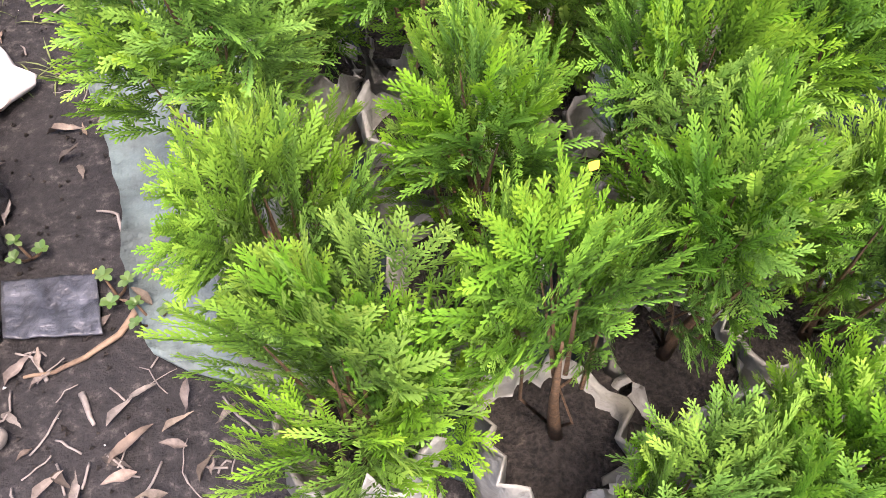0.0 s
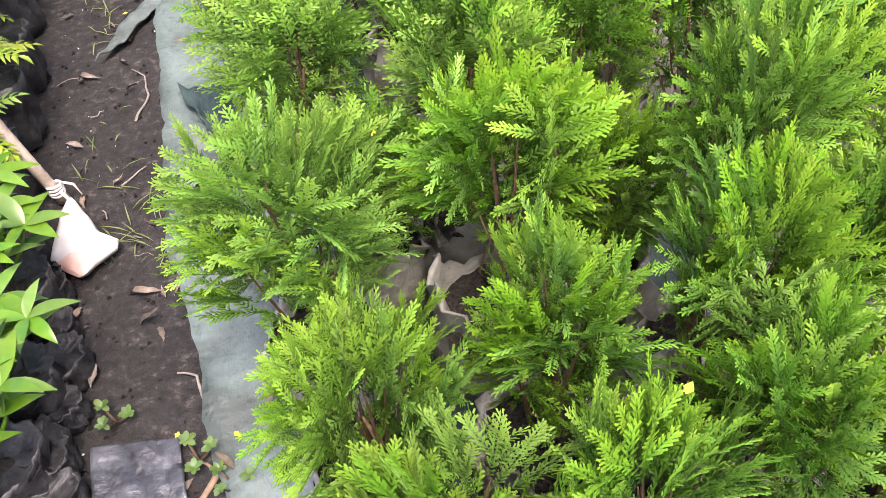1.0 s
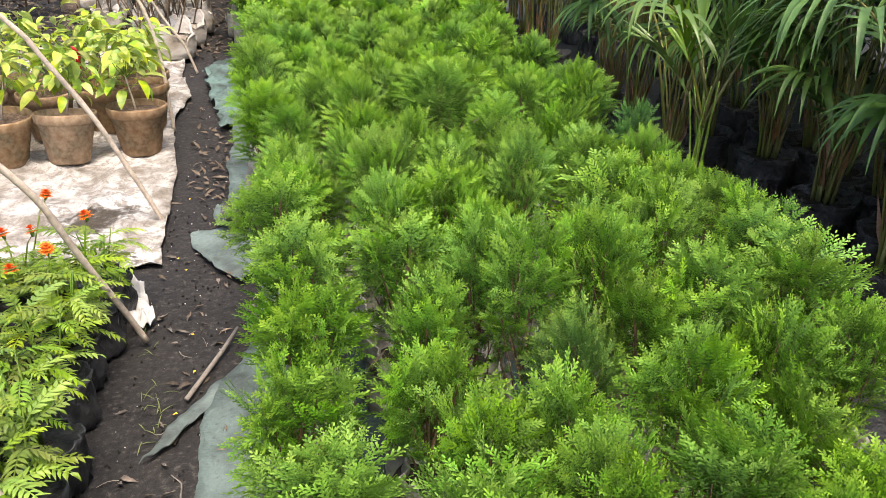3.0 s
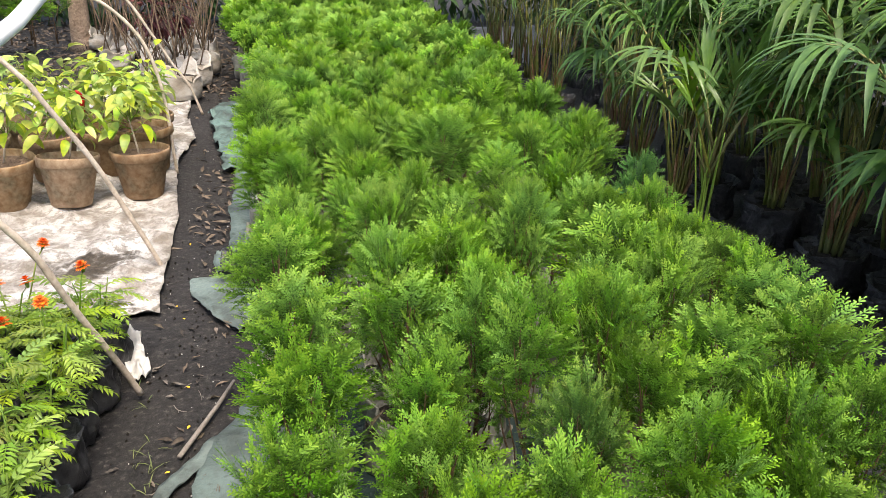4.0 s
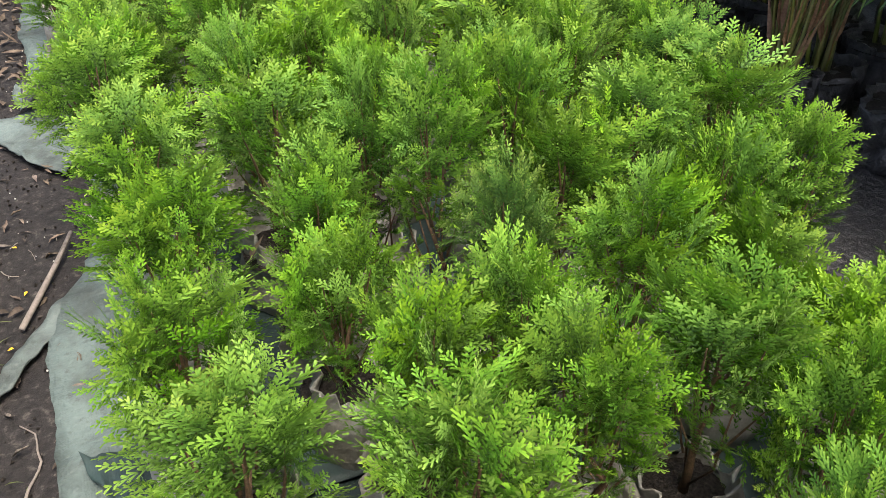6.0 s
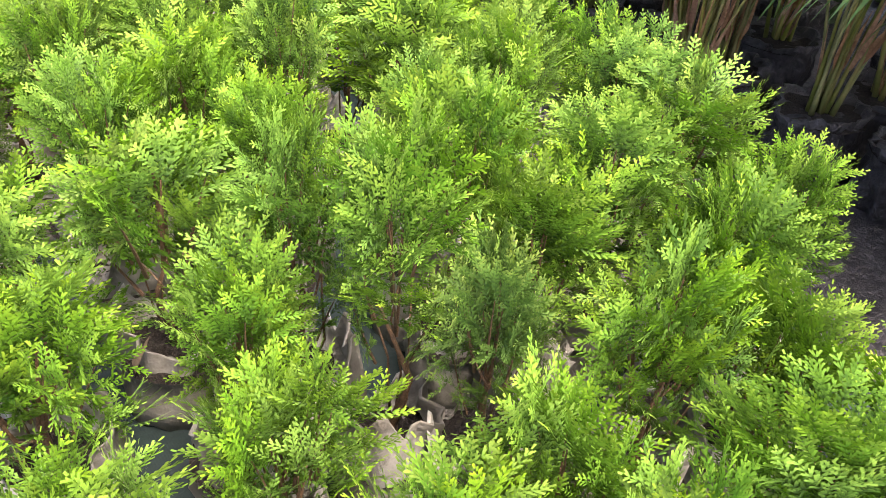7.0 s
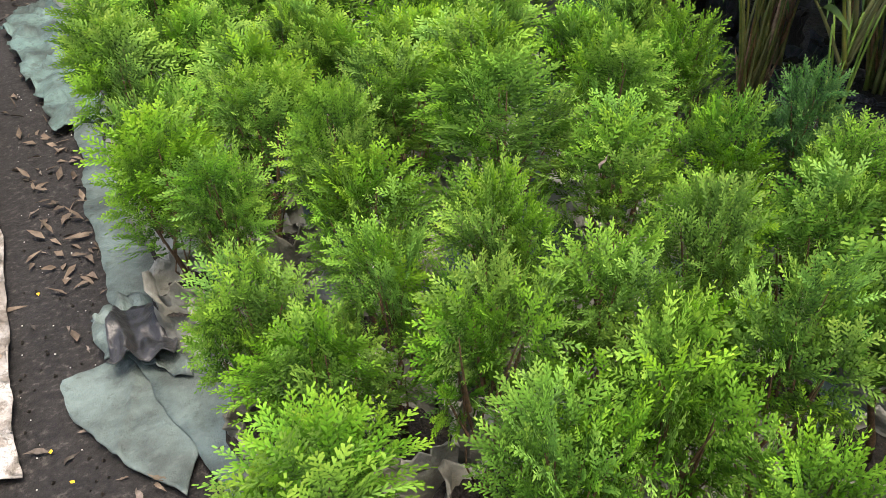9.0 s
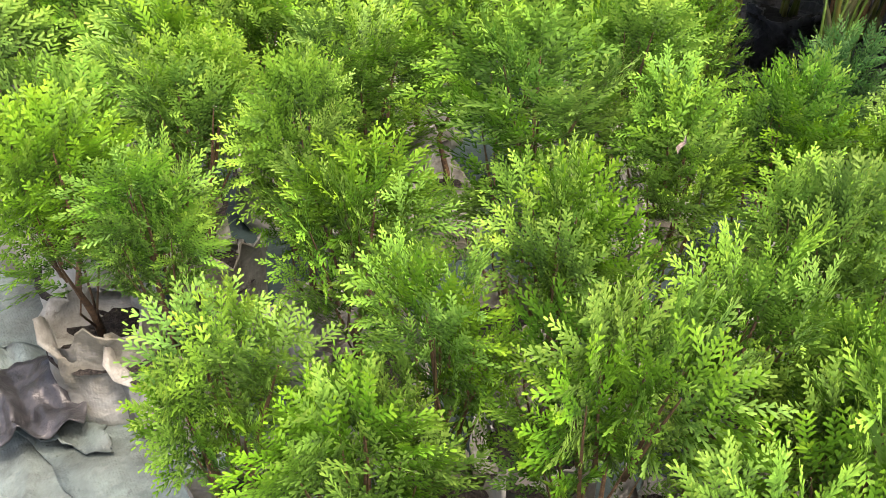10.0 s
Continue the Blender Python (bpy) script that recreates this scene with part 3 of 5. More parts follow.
for _ in range(3):
    stem_geo = Geo()
    tube(stem_geo, [(0, 0, -0.03), (R.uniform(-0.03, 0.03), R.uniform(-0.03, 0.03), 0.35), (R.uniform(-0.03, 0.03), R.uniform(-0.03, 0.03), 0.7), (0, 0, 1.1)], [0.0024, 0.002, 0.0017, 0.0012], 4)
    SIDE_STEMS.append(stem_geo.mesh("side_stem", M_TWIG))
TINT_WORDS = {"green": "bright green", "pale": "pale yellow-green", "blue": "bluish green"}


def thuja(x, y, top, wide, grade, tint="green", lean=(0.0, 0.0), bare=0.0, sack=True, group="thuja bed", ground=0.015):
    rng = random.Random(int(x * 1000) * 7919 + int(y * 1000))
    t = base("potted_thuja", pose(x, y, ground), f"{TINT_WORDS[tint]} thuja shrub in a white woven sack" if sack else "tall green thuja shrub", "thuja", group)
    if sack:
        tip = pose(0, 0, 0, rng.uniform(-5, 5), rng.uniform(-5, 5), rng.uniform(0, 360))
        k = rng.uniform(1.0, 1.2)
        put("sack", rng.choice(FAR_SACKS if grade in ("far", "rear") else SACKS), tip @ Matrix.Diagonal((k, k, rng.uniform(0.9, 1.15), 1)), t, "crumpled white woven plastic sack")
        if grade != "rear":
            put("soil", rng.choice(SOILS), pose(0, 0, 0.142, 0, 0, rng.uniform(0, 360)) @ Matrix.Diagonal((k, k, 1, 1)), t)
    foot = 0.16
    tall = top - foot
    lx, ly = lean
    if grade != "rear":
        put("trunk", rng.choice(TRUNKS), pose(0, 0, foot - 0.01, -ly * 50, lx * 50, rng.uniform(0, 360)) @ Matrix.Diagonal((1, 1, tall / 0.38 * 0.62, 1)), t)
    # tall fans round the stem, then a ring that leans out, then short low ones
    rings = {"near": (3, 6, 3), "mid": (3, 6, 4), "far": (3, 6, 2), "rear": (2, 5, 0)}[grade]
    turn = rng.uniform(0, 6.28)
    for ring, count in enumerate(rings):
        for i in range(count):
            a = turn + ring * 1.1 + 6.283 * (i + rng.uniform(-0.25, 0.25)) / count
            if ring and bare and math.sin(a) < -bare:
                continue
            out = Vector((math.cos(a), math.sin(a), 0))
            if ring == 0:
                root, end, high = out * wide * 0.08, out * wide * rng.uniform(0.15, 0.45), rng.uniform(0.93, 1.0)
                reach = rng.uniform(0.23, 0.29)
            elif ring == 1:
                root, end, high = out * wide * 0.36, out * wide * rng.uniform(0.66, 0.88), rng.uniform(0.76, 0.95)
                reach = rng.uniform(0.2, 0.25)
            else:
                root, end, high = out * wide * 0.35, out * wide * rng.uniform(0.85, 1.05), rng.uniform(0.46, 0.68)
                reach = rng.uniform(0.15, 0.2)
            end.z = foot + tall * high
            if grade != "near":
                reach *= 0.87
            root.z = max(foot + 0.02, end.z - reach)
            for p in (root, end):
                p.x += lx * (p.z - foot)
                p.y += ly * (p.z - foot)
            way = end - root
            size = way.length / 0.25
            z_ = way.normalized()
            level = Vector((-math.sin(a), math.cos(a), 0))
            # some fans face outward, others stand edge-on to the outside
            spin = rng.choice((0.0, 0.0, 0.35, -0.35, 1.2, 1.5)) + rng.uniform(-0.25, 0.25) if ring < 2 else rng.uniform(-0.4, 0.4)
            x_ = level * math.cos(spin) + out * math.sin(spin)
            x_ = (x_ - z_ * x_.dot(z_)).normalized()
            m = Matrix((x_, z_.cross(x_), z_)).transposed().to_4x4()
            m.translation = root
            broad = min(1.4, max(0.75, wide * (0.85, 0.8, 0.72)[ring] / 0.081)) * rng.uniform(0.9, 1.15) * {"near": 1.0, "mid": 1.0, "far": 1.0, "rear": 1.2}[grade]
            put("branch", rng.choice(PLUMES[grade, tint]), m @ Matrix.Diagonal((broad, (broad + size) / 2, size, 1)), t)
            if grade in ("near", "mid") and ring == 1 and i % 2 == 0:
                inner = Vector((lx * (root.z - foot) * 0.5, ly * (root.z - foot) * 0.5, foot))
                arm = root - inner
                put("side_stem", SIDE_STEMS[i % 3], Matrix.Translation(inner) @ arm.to_track_quat("Z", "Y").to_matrix().to_4x4() @ Matrix.Diagonal((1, 1, arm.length, 1)), t)
    return t


# x, y, height, half width of each plant, by stretches of the bed
NEAR = [(0.08, 0.39, 0.5, 0.112), (0.34, 0.2, 0.44, 0.085), (0.46, 0.22, 0.45, 0.085), (0.43, 0.42, 0.57, 0.085), (0.46, 0.57, 0.62, 0.086), (0.25, 0.59, 0.56, 0.088), (0.04, 0.60, 0.48, 0.109), (0.26, 0.80, 0.61, 0.123),
        (0.01, 0.82, 0.55, 0.125), (0.74, 0.92, 0.60, 0.085), (0.12, 0.99, 0.43, 0.085), (0.28, 1.03, 0.58, 0.119), (0.67, 1.08, 0.60, 0.106), (0.49, 1.09, 0.58, 0.085), (0.60, 0.40, 0.52, 0.09), (0.64, 0.62, 0.56, 0.09), (0.42, 0.86, 0.47, 0.09)]
SECOND = [(0.32, 1.25, 0.57, 0.085), (0.47, 1.26, 0.58, 0.095), (0.92, 1.27, 0.50, 0.099), (0.05, 1.27, 0.48, 0.125), (0.73, 1.33, 0.61, 0.098), (0.95, 1.43, 0.59, 0.104), (1.15, 1.44, 0.55, 0.090),
          (0.01, 1.50, 0.50, 0.125), (0.27, 1.51, 0.50, 0.096), (0.47, 1.58, 0.74, 0.085), (0.92, 1.63, 0.61, 0.119), (0.76, 1.62, 0.56, 0.1), (0.29, 1.68, 0.57, 0.085), (1.17, 1.68, 0.61, 0.125), (0.7, 1.73, 0.66, 0.101),
          (0.42, 1.76, 0.67, 0.085), (0.04, 1.81, 0.49, 0.125), (1.15, 1.87, 0.64, 0.103)]
THIRD = [(0.74, 1.89, 0.63, 0.085), (0.92, 1.92, 0.66, 0.100), (0.28, 1.96, 0.59, 0.125), (0.03, 2.01, 0.57, 0.125), (0.49, 2.02, 0.59, 0.085), (0.63, 2.20, 0.69, 0.085), (1.23, 2.21, 0.55, 0.115),
         (0.28, 2.19, 0.61, 0.085), (0.44, 2.21, 0.63, 0.110), (-0.01, 2.27, 0.62, 0.109), (0.55, 2.31, 0.60, 0.075), (0.47, 2.4, 0.65, 0.085), (1.20, 2.42, 0.53, 0.1), (0.28, 2.40, 0.66, 0.090), (0.88, 2.41, 0.66, 0.098),
         (0.71, 2.46, 0.65, 0.086), (0.08, 2.54, 0.54, 0.101), (0.22, 2.60, 0.61, 0.085)]
FOURTH = [(0.41, 2.62, 0.66, 0.085), (1.19, 2.62, 0.56, 0.091), (0.90, 2.67, 0.65, 0.104), (0.70, 2.71, 0.67, 0.11), (0.01, 2.73, 0.55, 0.1), (0.53, 2.85, 0.74, 0.13), (0.27, 2.88, 0.60, 0.114), (0.88, 2.99, 0.70, 0.12),
          (0.28, 3.07, 0.65, 0.085), (1.12, 3.06, 0.67, 0.106), (0.04, 3.10, 0.56, 0.085), (-0.05, 3.21, 0.61, 0.115), (0.48, 3.25, 0.66, 0.120), (0.17, 3.29, 0.63, 0.104), (0.71, 3.30, 0.66, 0.125), (-0.03, 3.41, 0.59, 0.110)]
FIFTH = [(0.21, 3.54, 0.62, 0.13), (0.43, 3.60, 0.61, 0.106), (-0.07, 3.72, 0.65, 0.110), (0.14, 3.81, 0.62, 0.125), (1.0, 3.31, 0.62, 0.115), (1.22, 3.38, 0.62, 0.115), (0.70, 3.78, 0.6, 0.12), (0.82, 3.6, 0.6, 0.11), (1.24, 4.09, 0.6, 0.12), (1.0, 4.12, 0.6, 0.13),
         (0.6, 4.18, 0.6, 0.13), (-0.08, 4.13, 0.6, 0.12), (0.09, 4.39, 0.6, 0.14), (0.47, 4.49, 0.6, 0.12), (0.89, 4.36, 0.6, 0.13), (0.24, 4.69, 0.6, 0.14)]
PALE = [(0.58, 1.50, 0.58, 0.08)]
BLUE = [(1.23, 2.80, 0.61, 0.09), (1.37, 3.72, 0.52, 0.11)]
# these lean out of the row
LEAN = {(0.28, 0.36): (-0.06, 0.12), (0.47, 0.66): (0.12, 0.14), (0.01, 0.82): (-0.1, 0.1)}

stood = []
for rows, tint in ((NEAR + [(0.28, 0.36, 0.56, 0.095), (0.47, 0.66, 0.7, 0.08)], "green"), (SECOND, "green"), (THIRD, "green"), (FOURTH, "green"), (FIFTH, "green"), (PALE, "pale"), (BLUE, "blue")):
    for x, y, top, wide in rows:
        grade = "near" if y < 0.9 and x < 0.7 else "mid" if y < 3.3 else "far"
        thuja(x, y, top, wide * (1.0 if grade == "near" else 1.04), grade, tint, LEAN.get((x, y), (0.0, 0.0)), bare=0.35 if (x, y) in ((0.28, 0.36), (0.26, 0.8)) else 0.0)
        stood.append((x, y))
# the rest of the bed stands in rows
R2 = random.Random(11)
for j in range(50):
    for i in range(-1 if j > 18 else 0, 7):
        x = -0.06 + i * 0.236 + (0.08 if j % 2 else 0) + R2.uniform(-0.04, 0.04)
        y = -0.05 + j * 0.225 + R2.uniform(-0.04, 0.04)
        if (y > 7 and j % 2) or x < min(-0.09, 0.19 - 0.072 * y) or (y < 3.2 and x < 0.7) or x > (1.32 if y < 1.3 else 1.05 if y < 3.3 else 1.28) or min(math.hypot(x - a, y - b) for a, b in stood) < 0.19 or (y < 0.35 and x < 0.7):
            continue
        thuja(x, y, R2.uniform(0.52, 0.64), R2.uniform(0.11, 0.135) * (1.35 if y > 7 else 1.0), "mid" if y < 2.2 else "far" if y < 5.0 else "rear")
        stood.append((x, y))


# ---- the palms beyond the bed ----
def bag_mesh(rng, r, h, mat, name="bag"):
    """A slack polythene plant bag with folds and a soft open rim."""
    g, n = Geo(), 56
    o = rng.uniform(0, 60)
    vs = []
    rings = [(0, 0), (0.85, 0), (1.0, 0.06), (1.03, 0.2), (1.05, 0.36), (1.02, 0.52), (1.0, 0.68), (1.0, 0.85), (1.05, 1.0), (0.98, 0.99), (0.93, 0.86), (0.0, 0.84)]
    for q, z in rings:
        for k in range(n):
            w = 2 * math.pi * k / n
            f = 1 + 0.13 * noise.noise(Vector((math.cos(w) * 2.6, math.sin(w) * 2.6, o + z * 2.5))) - 0.34 * abs(noise.noise(Vector((math.cos(w) * 4, math.sin(w) * 4, o + z * 4)))) + 0.1 * noise.noise(Vector((math.cos(w) * 5, math.sin(w) * 5, o + z * 5))) - 0.06 * abs(noise.noise(Vector((math.cos(w) * 11, math.sin(w) * 11, o + z * 3))))
            lift = 0.12 * h * noise.noise(Vector((math.cos(w) * 1.5, math.sin(w) * 1.5, o + 9))) * max(0, z - 0.5) * 2 if q > 0.95 else 0
            vs.append((r * q * f * math.cos(w), r * q * f * math.sin(w), max(0, h * z + lift)))
    g.add(vs, [(i * n + k, i * n + (k + 1) % n, (i + 1) * n + (k + 1) % n, (i + 1) * n + k) for i in range(len(rings) - 1) for k in range(n)])
    return g.mesh(name, mat)


def frond_mesh(rng, mat, length=0.75, pairs=11, leaf_len=0.3, arch=1.0, wide=0.026, bare=8, hang=(1.3, 2.7)):
    """A feather palm leaf: an arching rib with long leaflets that rise and then hang on both sides."""
    g = Geo()
    p, d, pts = Vector((0, 0, 0)), Vector((0.16, 0, 1)).normalized(), []
    n = pairs + bare
    for i in range(n + 1):
        pts.append((p.copy(), d.copy()))
        p = p + d * (length / n)
        k = arch * (0.015 + 0.17 * (i / n) ** 1.4)
        d = (d + Vector((k, rng.gauss(0, 0.012), -0.75 * k))).normalized()
    tube(g, [q for q, _ in pts], [0.0058 * (1 - 0.8 * i / n) + 0.001 for i in range(n + 1)], 5, slot=1)
    for i in range(bare, n + 1):
        u = (i - bare) / pairs
        q, t = pts[i]
        for side in (-1, 1):
            if rng.random() < 0.05:
                continue
            way = (t * (0.55 + 0.6 * u) + Vector((0, side, 0)) * (0.95 - 0.6 * u) + Vector((0, 0, 0.4 + rng.gauss(0, 0.1)))).normalized()
            ln = leaf_len * (0.6 + 0.5 * math.sin(math.pi * (0.12 + 0.75 * u))) * rng.uniform(0.8, 1.12)
            leaf(g, q, way, Vector((0, 0, 1)), ln, wide * rng.uniform(0.8, 1.15), 0, seg=6, droop=rng.uniform(*hang), fold=0.35, blunt=0.6)
    return g.mesh("frond", mat, M_CANE)


def cane_mesh(rng, high, mat=None):
    g = Geo()
    sx, sy = rng.uniform(-0.1, 0.1), rng.uniform(-0.1, 0.1)
    pts = [(sx * u * u * high, sy * u * u * high, high * u) for u in (0, 0.12, 0.3, 0.6, 0.8, 1)]
    tube(g, pts, [0.009, 0.0068, 0.0046, 0.0038, 0.0034, 0.003], 6)
    return g.mesh("cane", mat or M_CANE)


def sheath_mesh(rng):
    g = Geo()
    for k in range(2):
        leaf(g, (0.006 * (k - 1), 0.004 * k, 0), Vector((rng.uniform(-0.15, 0.15), rng.uniform(-0.15, 0.15), 1)), Vector((rng.uniform(-1, 1), 1, 0)), rng.uniform(0.12, 0.24), 0.02, 0, seg=4, droop=-0.05, fold=0.7, blunt=0.4)
    return g.mesh("sheath", M_SHEATH)


RP = random.Random(21)
FRONDS = [frond_mesh(RP, M_PALM, RP.uniform(0.5, 0.7), 9, RP.uniform(0.24, 0.34), RP.uniform(0.3, 0.8)) for _ in range(6)]
FRONDS_LIGHT = [frond_mesh(RP, M_PALM_LIGHT, 0.42, 6, 0.24, 0.12, wide=0.023, bare=8, hang=(0.1, 0.6)), frond_mesh(RP, M_PALM_LIGHT, 0.42, 6, 0.24, 0.35, wide=0.022, bare=8, hang=(0.5, 1.4)), frond_mesh(RP, M_PALM_LIGHT, 0.58, 8, 0.28, 0.6, wide=0.022, bare=9, hang=(1.2, 2.4))]
CANES = [cane_mesh(RP, 0.62) for _ in range(7)]
GREEN_CANES = [cane_mesh(RP, 0.62, M_CANE_LIGHT) for _ in range(4)]
SHEATHS = [sheath_mesh(RP) for _ in range(4)]
PALM_BAGS = [bag_mesh(RP, 0.13, 0.2, M_BLACKPOLY) for _ in range(4)]
PALM_SOIL = [soil_mesh(RP, 0.125) for _ in range(2)]


def palm(x, y, rng, high=1.0, canes=12, fronds=5, toward=None):
    """A clump of young palms: a fan of thin canes out of one bag, each topped by an arching leaf."""
    t = base("potted_palm", pose(x, y, 0.0, 0, 0, 0), "clump of young feather palms in a black plant bag", "palm", "palms beside the bed")
    put("bag", rng.choice(PALM_BAGS), pose(0, 0, 0, 0, 0, rng.uniform(0, 360)), t, "black polythene plant bag")
    put("soil", rng.choice(PALM_SOIL), pose(0, 0, 0.172), t)
    for i in range(canes):
        a, r = i * 137.5 + rng.uniform(-20, 20), rng.uniform(0.004, 0.04)
        k = rng.uniform(0.8, 1.15) * high
        m = pose(r * math.cos(radians(a)), r * math.sin(radians(a)), 0.165, 0, 0, a) @ pose(0, 0, 0, 0, rng.uniform(0, 13), 0)
        put("cane", rng.choice(CANES), m @ Matrix.Diagonal((1.0, 1.0, k, 1)), t)
        if i % 2 == 0:
            put("sheath", rng.choice(SHEATHS), m @ pose(0, 0, rng.uniform(-0.01, 0.16), 0, rng.uniform(-6, 6), rng.uniform(0, 360)), t, "dry brown leaf sheath")
        if i < fronds:
            way = a + rng.uniform(-30, 30) if toward is None or i > 2 else toward[i % len(toward)]
            f = m @ pose(0, 0, 0.6 * k)
            put("frond", rng.choice(FRONDS), pose(*f.translation, 0, 0, way) @ pose(0, 0, 0, 0, rng.uniform(-6, 14), 0) @ Matrix.Diagonal([rng.uniform(0.85, 1.15)] * 3 + [1]), t)
    return t


def light_palm(x, y, rng):
    t = base("potted_palm", pose(x, y, 0), "young feather palm with light green leaves in a black plant bag", "palm", "palms beside the bed")
    put("bag", PALM_BAGS[0], pose(0, 0, 0), t, "black polythene plant bag")
    put("soil", PALM_SOIL[0], pose(0, 0, 0.172), t)
    for k in range(8):
        put("cane", GREEN_CANES[k % 4], pose(0.006 * (k - 4), 0.008 * (k % 3), 0.165, 1.2 * (k % 3 - 1), 1.3 * (k - 4), 40 * k) @ Matrix.Diagonal((0.9, 0.9, 0.62 + 0.03 * (k % 4), 1)), t)
    for k, (a, tilt, z, s, kind) in enumerate(((190, 14, 0.42, 1.0, 0), (350, 14, 0.42, 1.0, 0), (110, 4, 0.46, 0.95, 0), (260, 9, 0.44, 0.95, 0), (320, 5, 0.5, 1.0, 0), (170, 20, 0.4, 0.9, 1), (20, 20, 0.42, 0.9, 1), (205, 18, 0.52, 1.0, 2))):
        put("frond", FRONDS_LIGHT[kind], pose(0, 0, z, 0, 0, a) @ pose(0, 0, 0, 0, tilt, 0) @ Matrix.Diagonal((s, s, s, 1)), t)


light_palm(1.64, 3.06, random.Random(5))
for x, y, k, toward in ((1.72, 3.46, 9, (20, 330, 60)), (1.89, 2.22, 12, (300, 340, 20)), (1.98, 3.65, 3, (150, 60, 300)), (2.04, 2.79, 4, (175, 140, 250)), (2.1, 2.45, 6, (190, 230, 120)), (2.1, 3.3, 8, (170, 200, 30))):
    front = palm(x, y, random.Random(k), high=0.8, canes=16, fronds=5, toward=toward)
    for m, way in enumerate(toward[:2]):
        put("frond", FRONDS[(m + k) % 6], pose(0.03, 0.02 * m, 0.3 + 0.1 * m, 0, 0, way + 20) @ pose(0, 0, 0, 0, 14 - 6 * m, 0), front)
for j in range(21):
    for i in range(3):
        x, y = 2.02 + i * 0.34 + RP.uniform(-0.06, 0.06) - (0.22 if j > 10 and i == 0 else 0), 0.7 + j * (0.3 if j < 14 else 0.34) + RP.uniform(-0.07, 0.07)
        if (i == 0 and 2.3 < y < 3.7) or (i == 2 and j % 2):
            continue
        clump = palm(x, y, RP, high=RP.uniform(0.7, 1.05) + 0.4 * i, canes=12 if i == 0 else 7, fronds=(5, 6, 5)[i])
        if i == 0 and 1.0 < y < 4.6:
            put("frond", FRONDS[j % 6], pose(0, 0, 0.3, 0, 0, 180 + RP.uniform(-50, 50)) @ pose(0, 0, 0, 0, 10, 0), clump)


# ---- the pots on the white sheet ----
def pot_mesh(rng):
    g, n = Geo(), 36
    rings = [(0.0, 0.0), (0.086, 0.0), (0.09, 0.006), (0.124, 0.18), (0.126, 0.183), (0.133, 0.187), (0.138, 0.192), (0.14, 0.226), (0.138, 0.232), (0.132, 0.233), (0.129, 0.228), (0.119, 0.19), (0.0, 0.188)]
    o = rng.uniform(0, 40)
    vs = []
    for r, z in rings:
        for k in range(n):
            w = 2 * math.pi * k / n
            f = 1 + 0.012 * noise.noise(Vector((math.cos(w), math.sin(w), o + z * 6)))
            vs.append((r * f * math.cos(w), r * f * math.sin(w), z + 0.003 * noise.noise(Vector((math.cos(w) * 2, math.sin(w) * 2, o)))))
    g.add(vs, [(i * n + k, i * n + (k + 1) % n, (i + 1) * n + (k + 1) % n, (i + 1) * n + k) for i in range(len(rings) - 1) for k in range(n)])
    return g.mesh("pot", M_TERRA)


def pepper_leaf_mesh(rng):
    g = Geo()
    tube(g, [(0, 0, 0), (0.01, 0, 0.008), (0.028, 0, 0.012)], [0.0016, 0.0013, 0.001], 4)
    leaf(g, (0.026, 0, 0.012), Vector((1, 0, 0.12)), Vector((0, 0, 1)), rng.uniform(0.055, 0.095), rng.uniform(0.036, 0.05), 0, seg=8, droop=rng.uniform(0.3, 1.5), fold=rng.uniform(0.1, 0.5), blunt=0.72, full=0.8)
    return g.mesh("leaf", M_PEPPER)


POTS = [pot_mesh(RP) for _ in range(3)]
POT_SOIL = [soil_mesh(RP, 0.119, M_LITTERSOIL) for _ in range(3)]
PEPPER_LEAVES = [pepper_leaf_mesh(RP) for _ in range(5)]


def pot_plant(x, y, rng, tall=0.3, leaves=26, tilt=0.0, group="clay pots"):
    t = base("clay_pot", pose(x, y, 0.03, 0, tilt, rng.uniform(0, 360)), "weathered terracotta pot with a yellow-green pepper plant", "flower pot", group)
    put("pot", rng.choice(POTS), pose(0, 0, 0), t, "stained terracotta pot")
    put("soil", rng.choice(POT_SOIL), pose(0, 0, 0.204, 0, 0, rng.uniform(0, 360)), t)
    g = Geo()
    tips = []
    top = Vector((rng.uniform(-0.06, 0.06), rng.uniform(-0.06, 0.06), 0.19 + tall * 0.55))
    tube(g, [(0, 0, 0.18), (top.x * 0.3, top.y * 0.4, 0.19 + tall * 0.25), top], [0.0055, 0.0045, 0.0035], 6)
    put("stem", g.mesh("stem", M_BAMBOO), None, t)
    for k in range(leaves):
        a, u = k * 2.4 + rng.uniform(-0.4, 0.4), rng.uniform(0, 1)
        r = rng.uniform(0.01, 0.13) * (1.1 - 0.6 * u)
        z = 0.19 + tall * (0.38 + 0.62 * u)
        c = top.lerp(Vector((0, 0, 0.19)), 0.4 * (1 - u))
        p = Vector((c.x + r * math.cos(a), c.y + r * math.sin(a), z))
        if k % 4 == 0:
            b = Geo()
            tube(b, [c, (c + p) / 2 + Vector((0, 0, -0.01)), p], [0.003, 0.0024, 0.0014], 5)
            put("twig", b.mesh("twig", M_MARIGOLD), None, t)
        put("leaf", rng.choice(PEPPER_LEAVES), pose(*p, 0, 0, math.degrees(a) + rng.uniform(-40, 40)) @ pose(0, 0, 0, rng.uniform(-25, 25), rng.uniform(-25, 45), 0) @ Matrix.Diagonal([rng.uniform(0.8, 1.3)] * 3 + [1]), t)
    return t


RQ = random.Random(33)
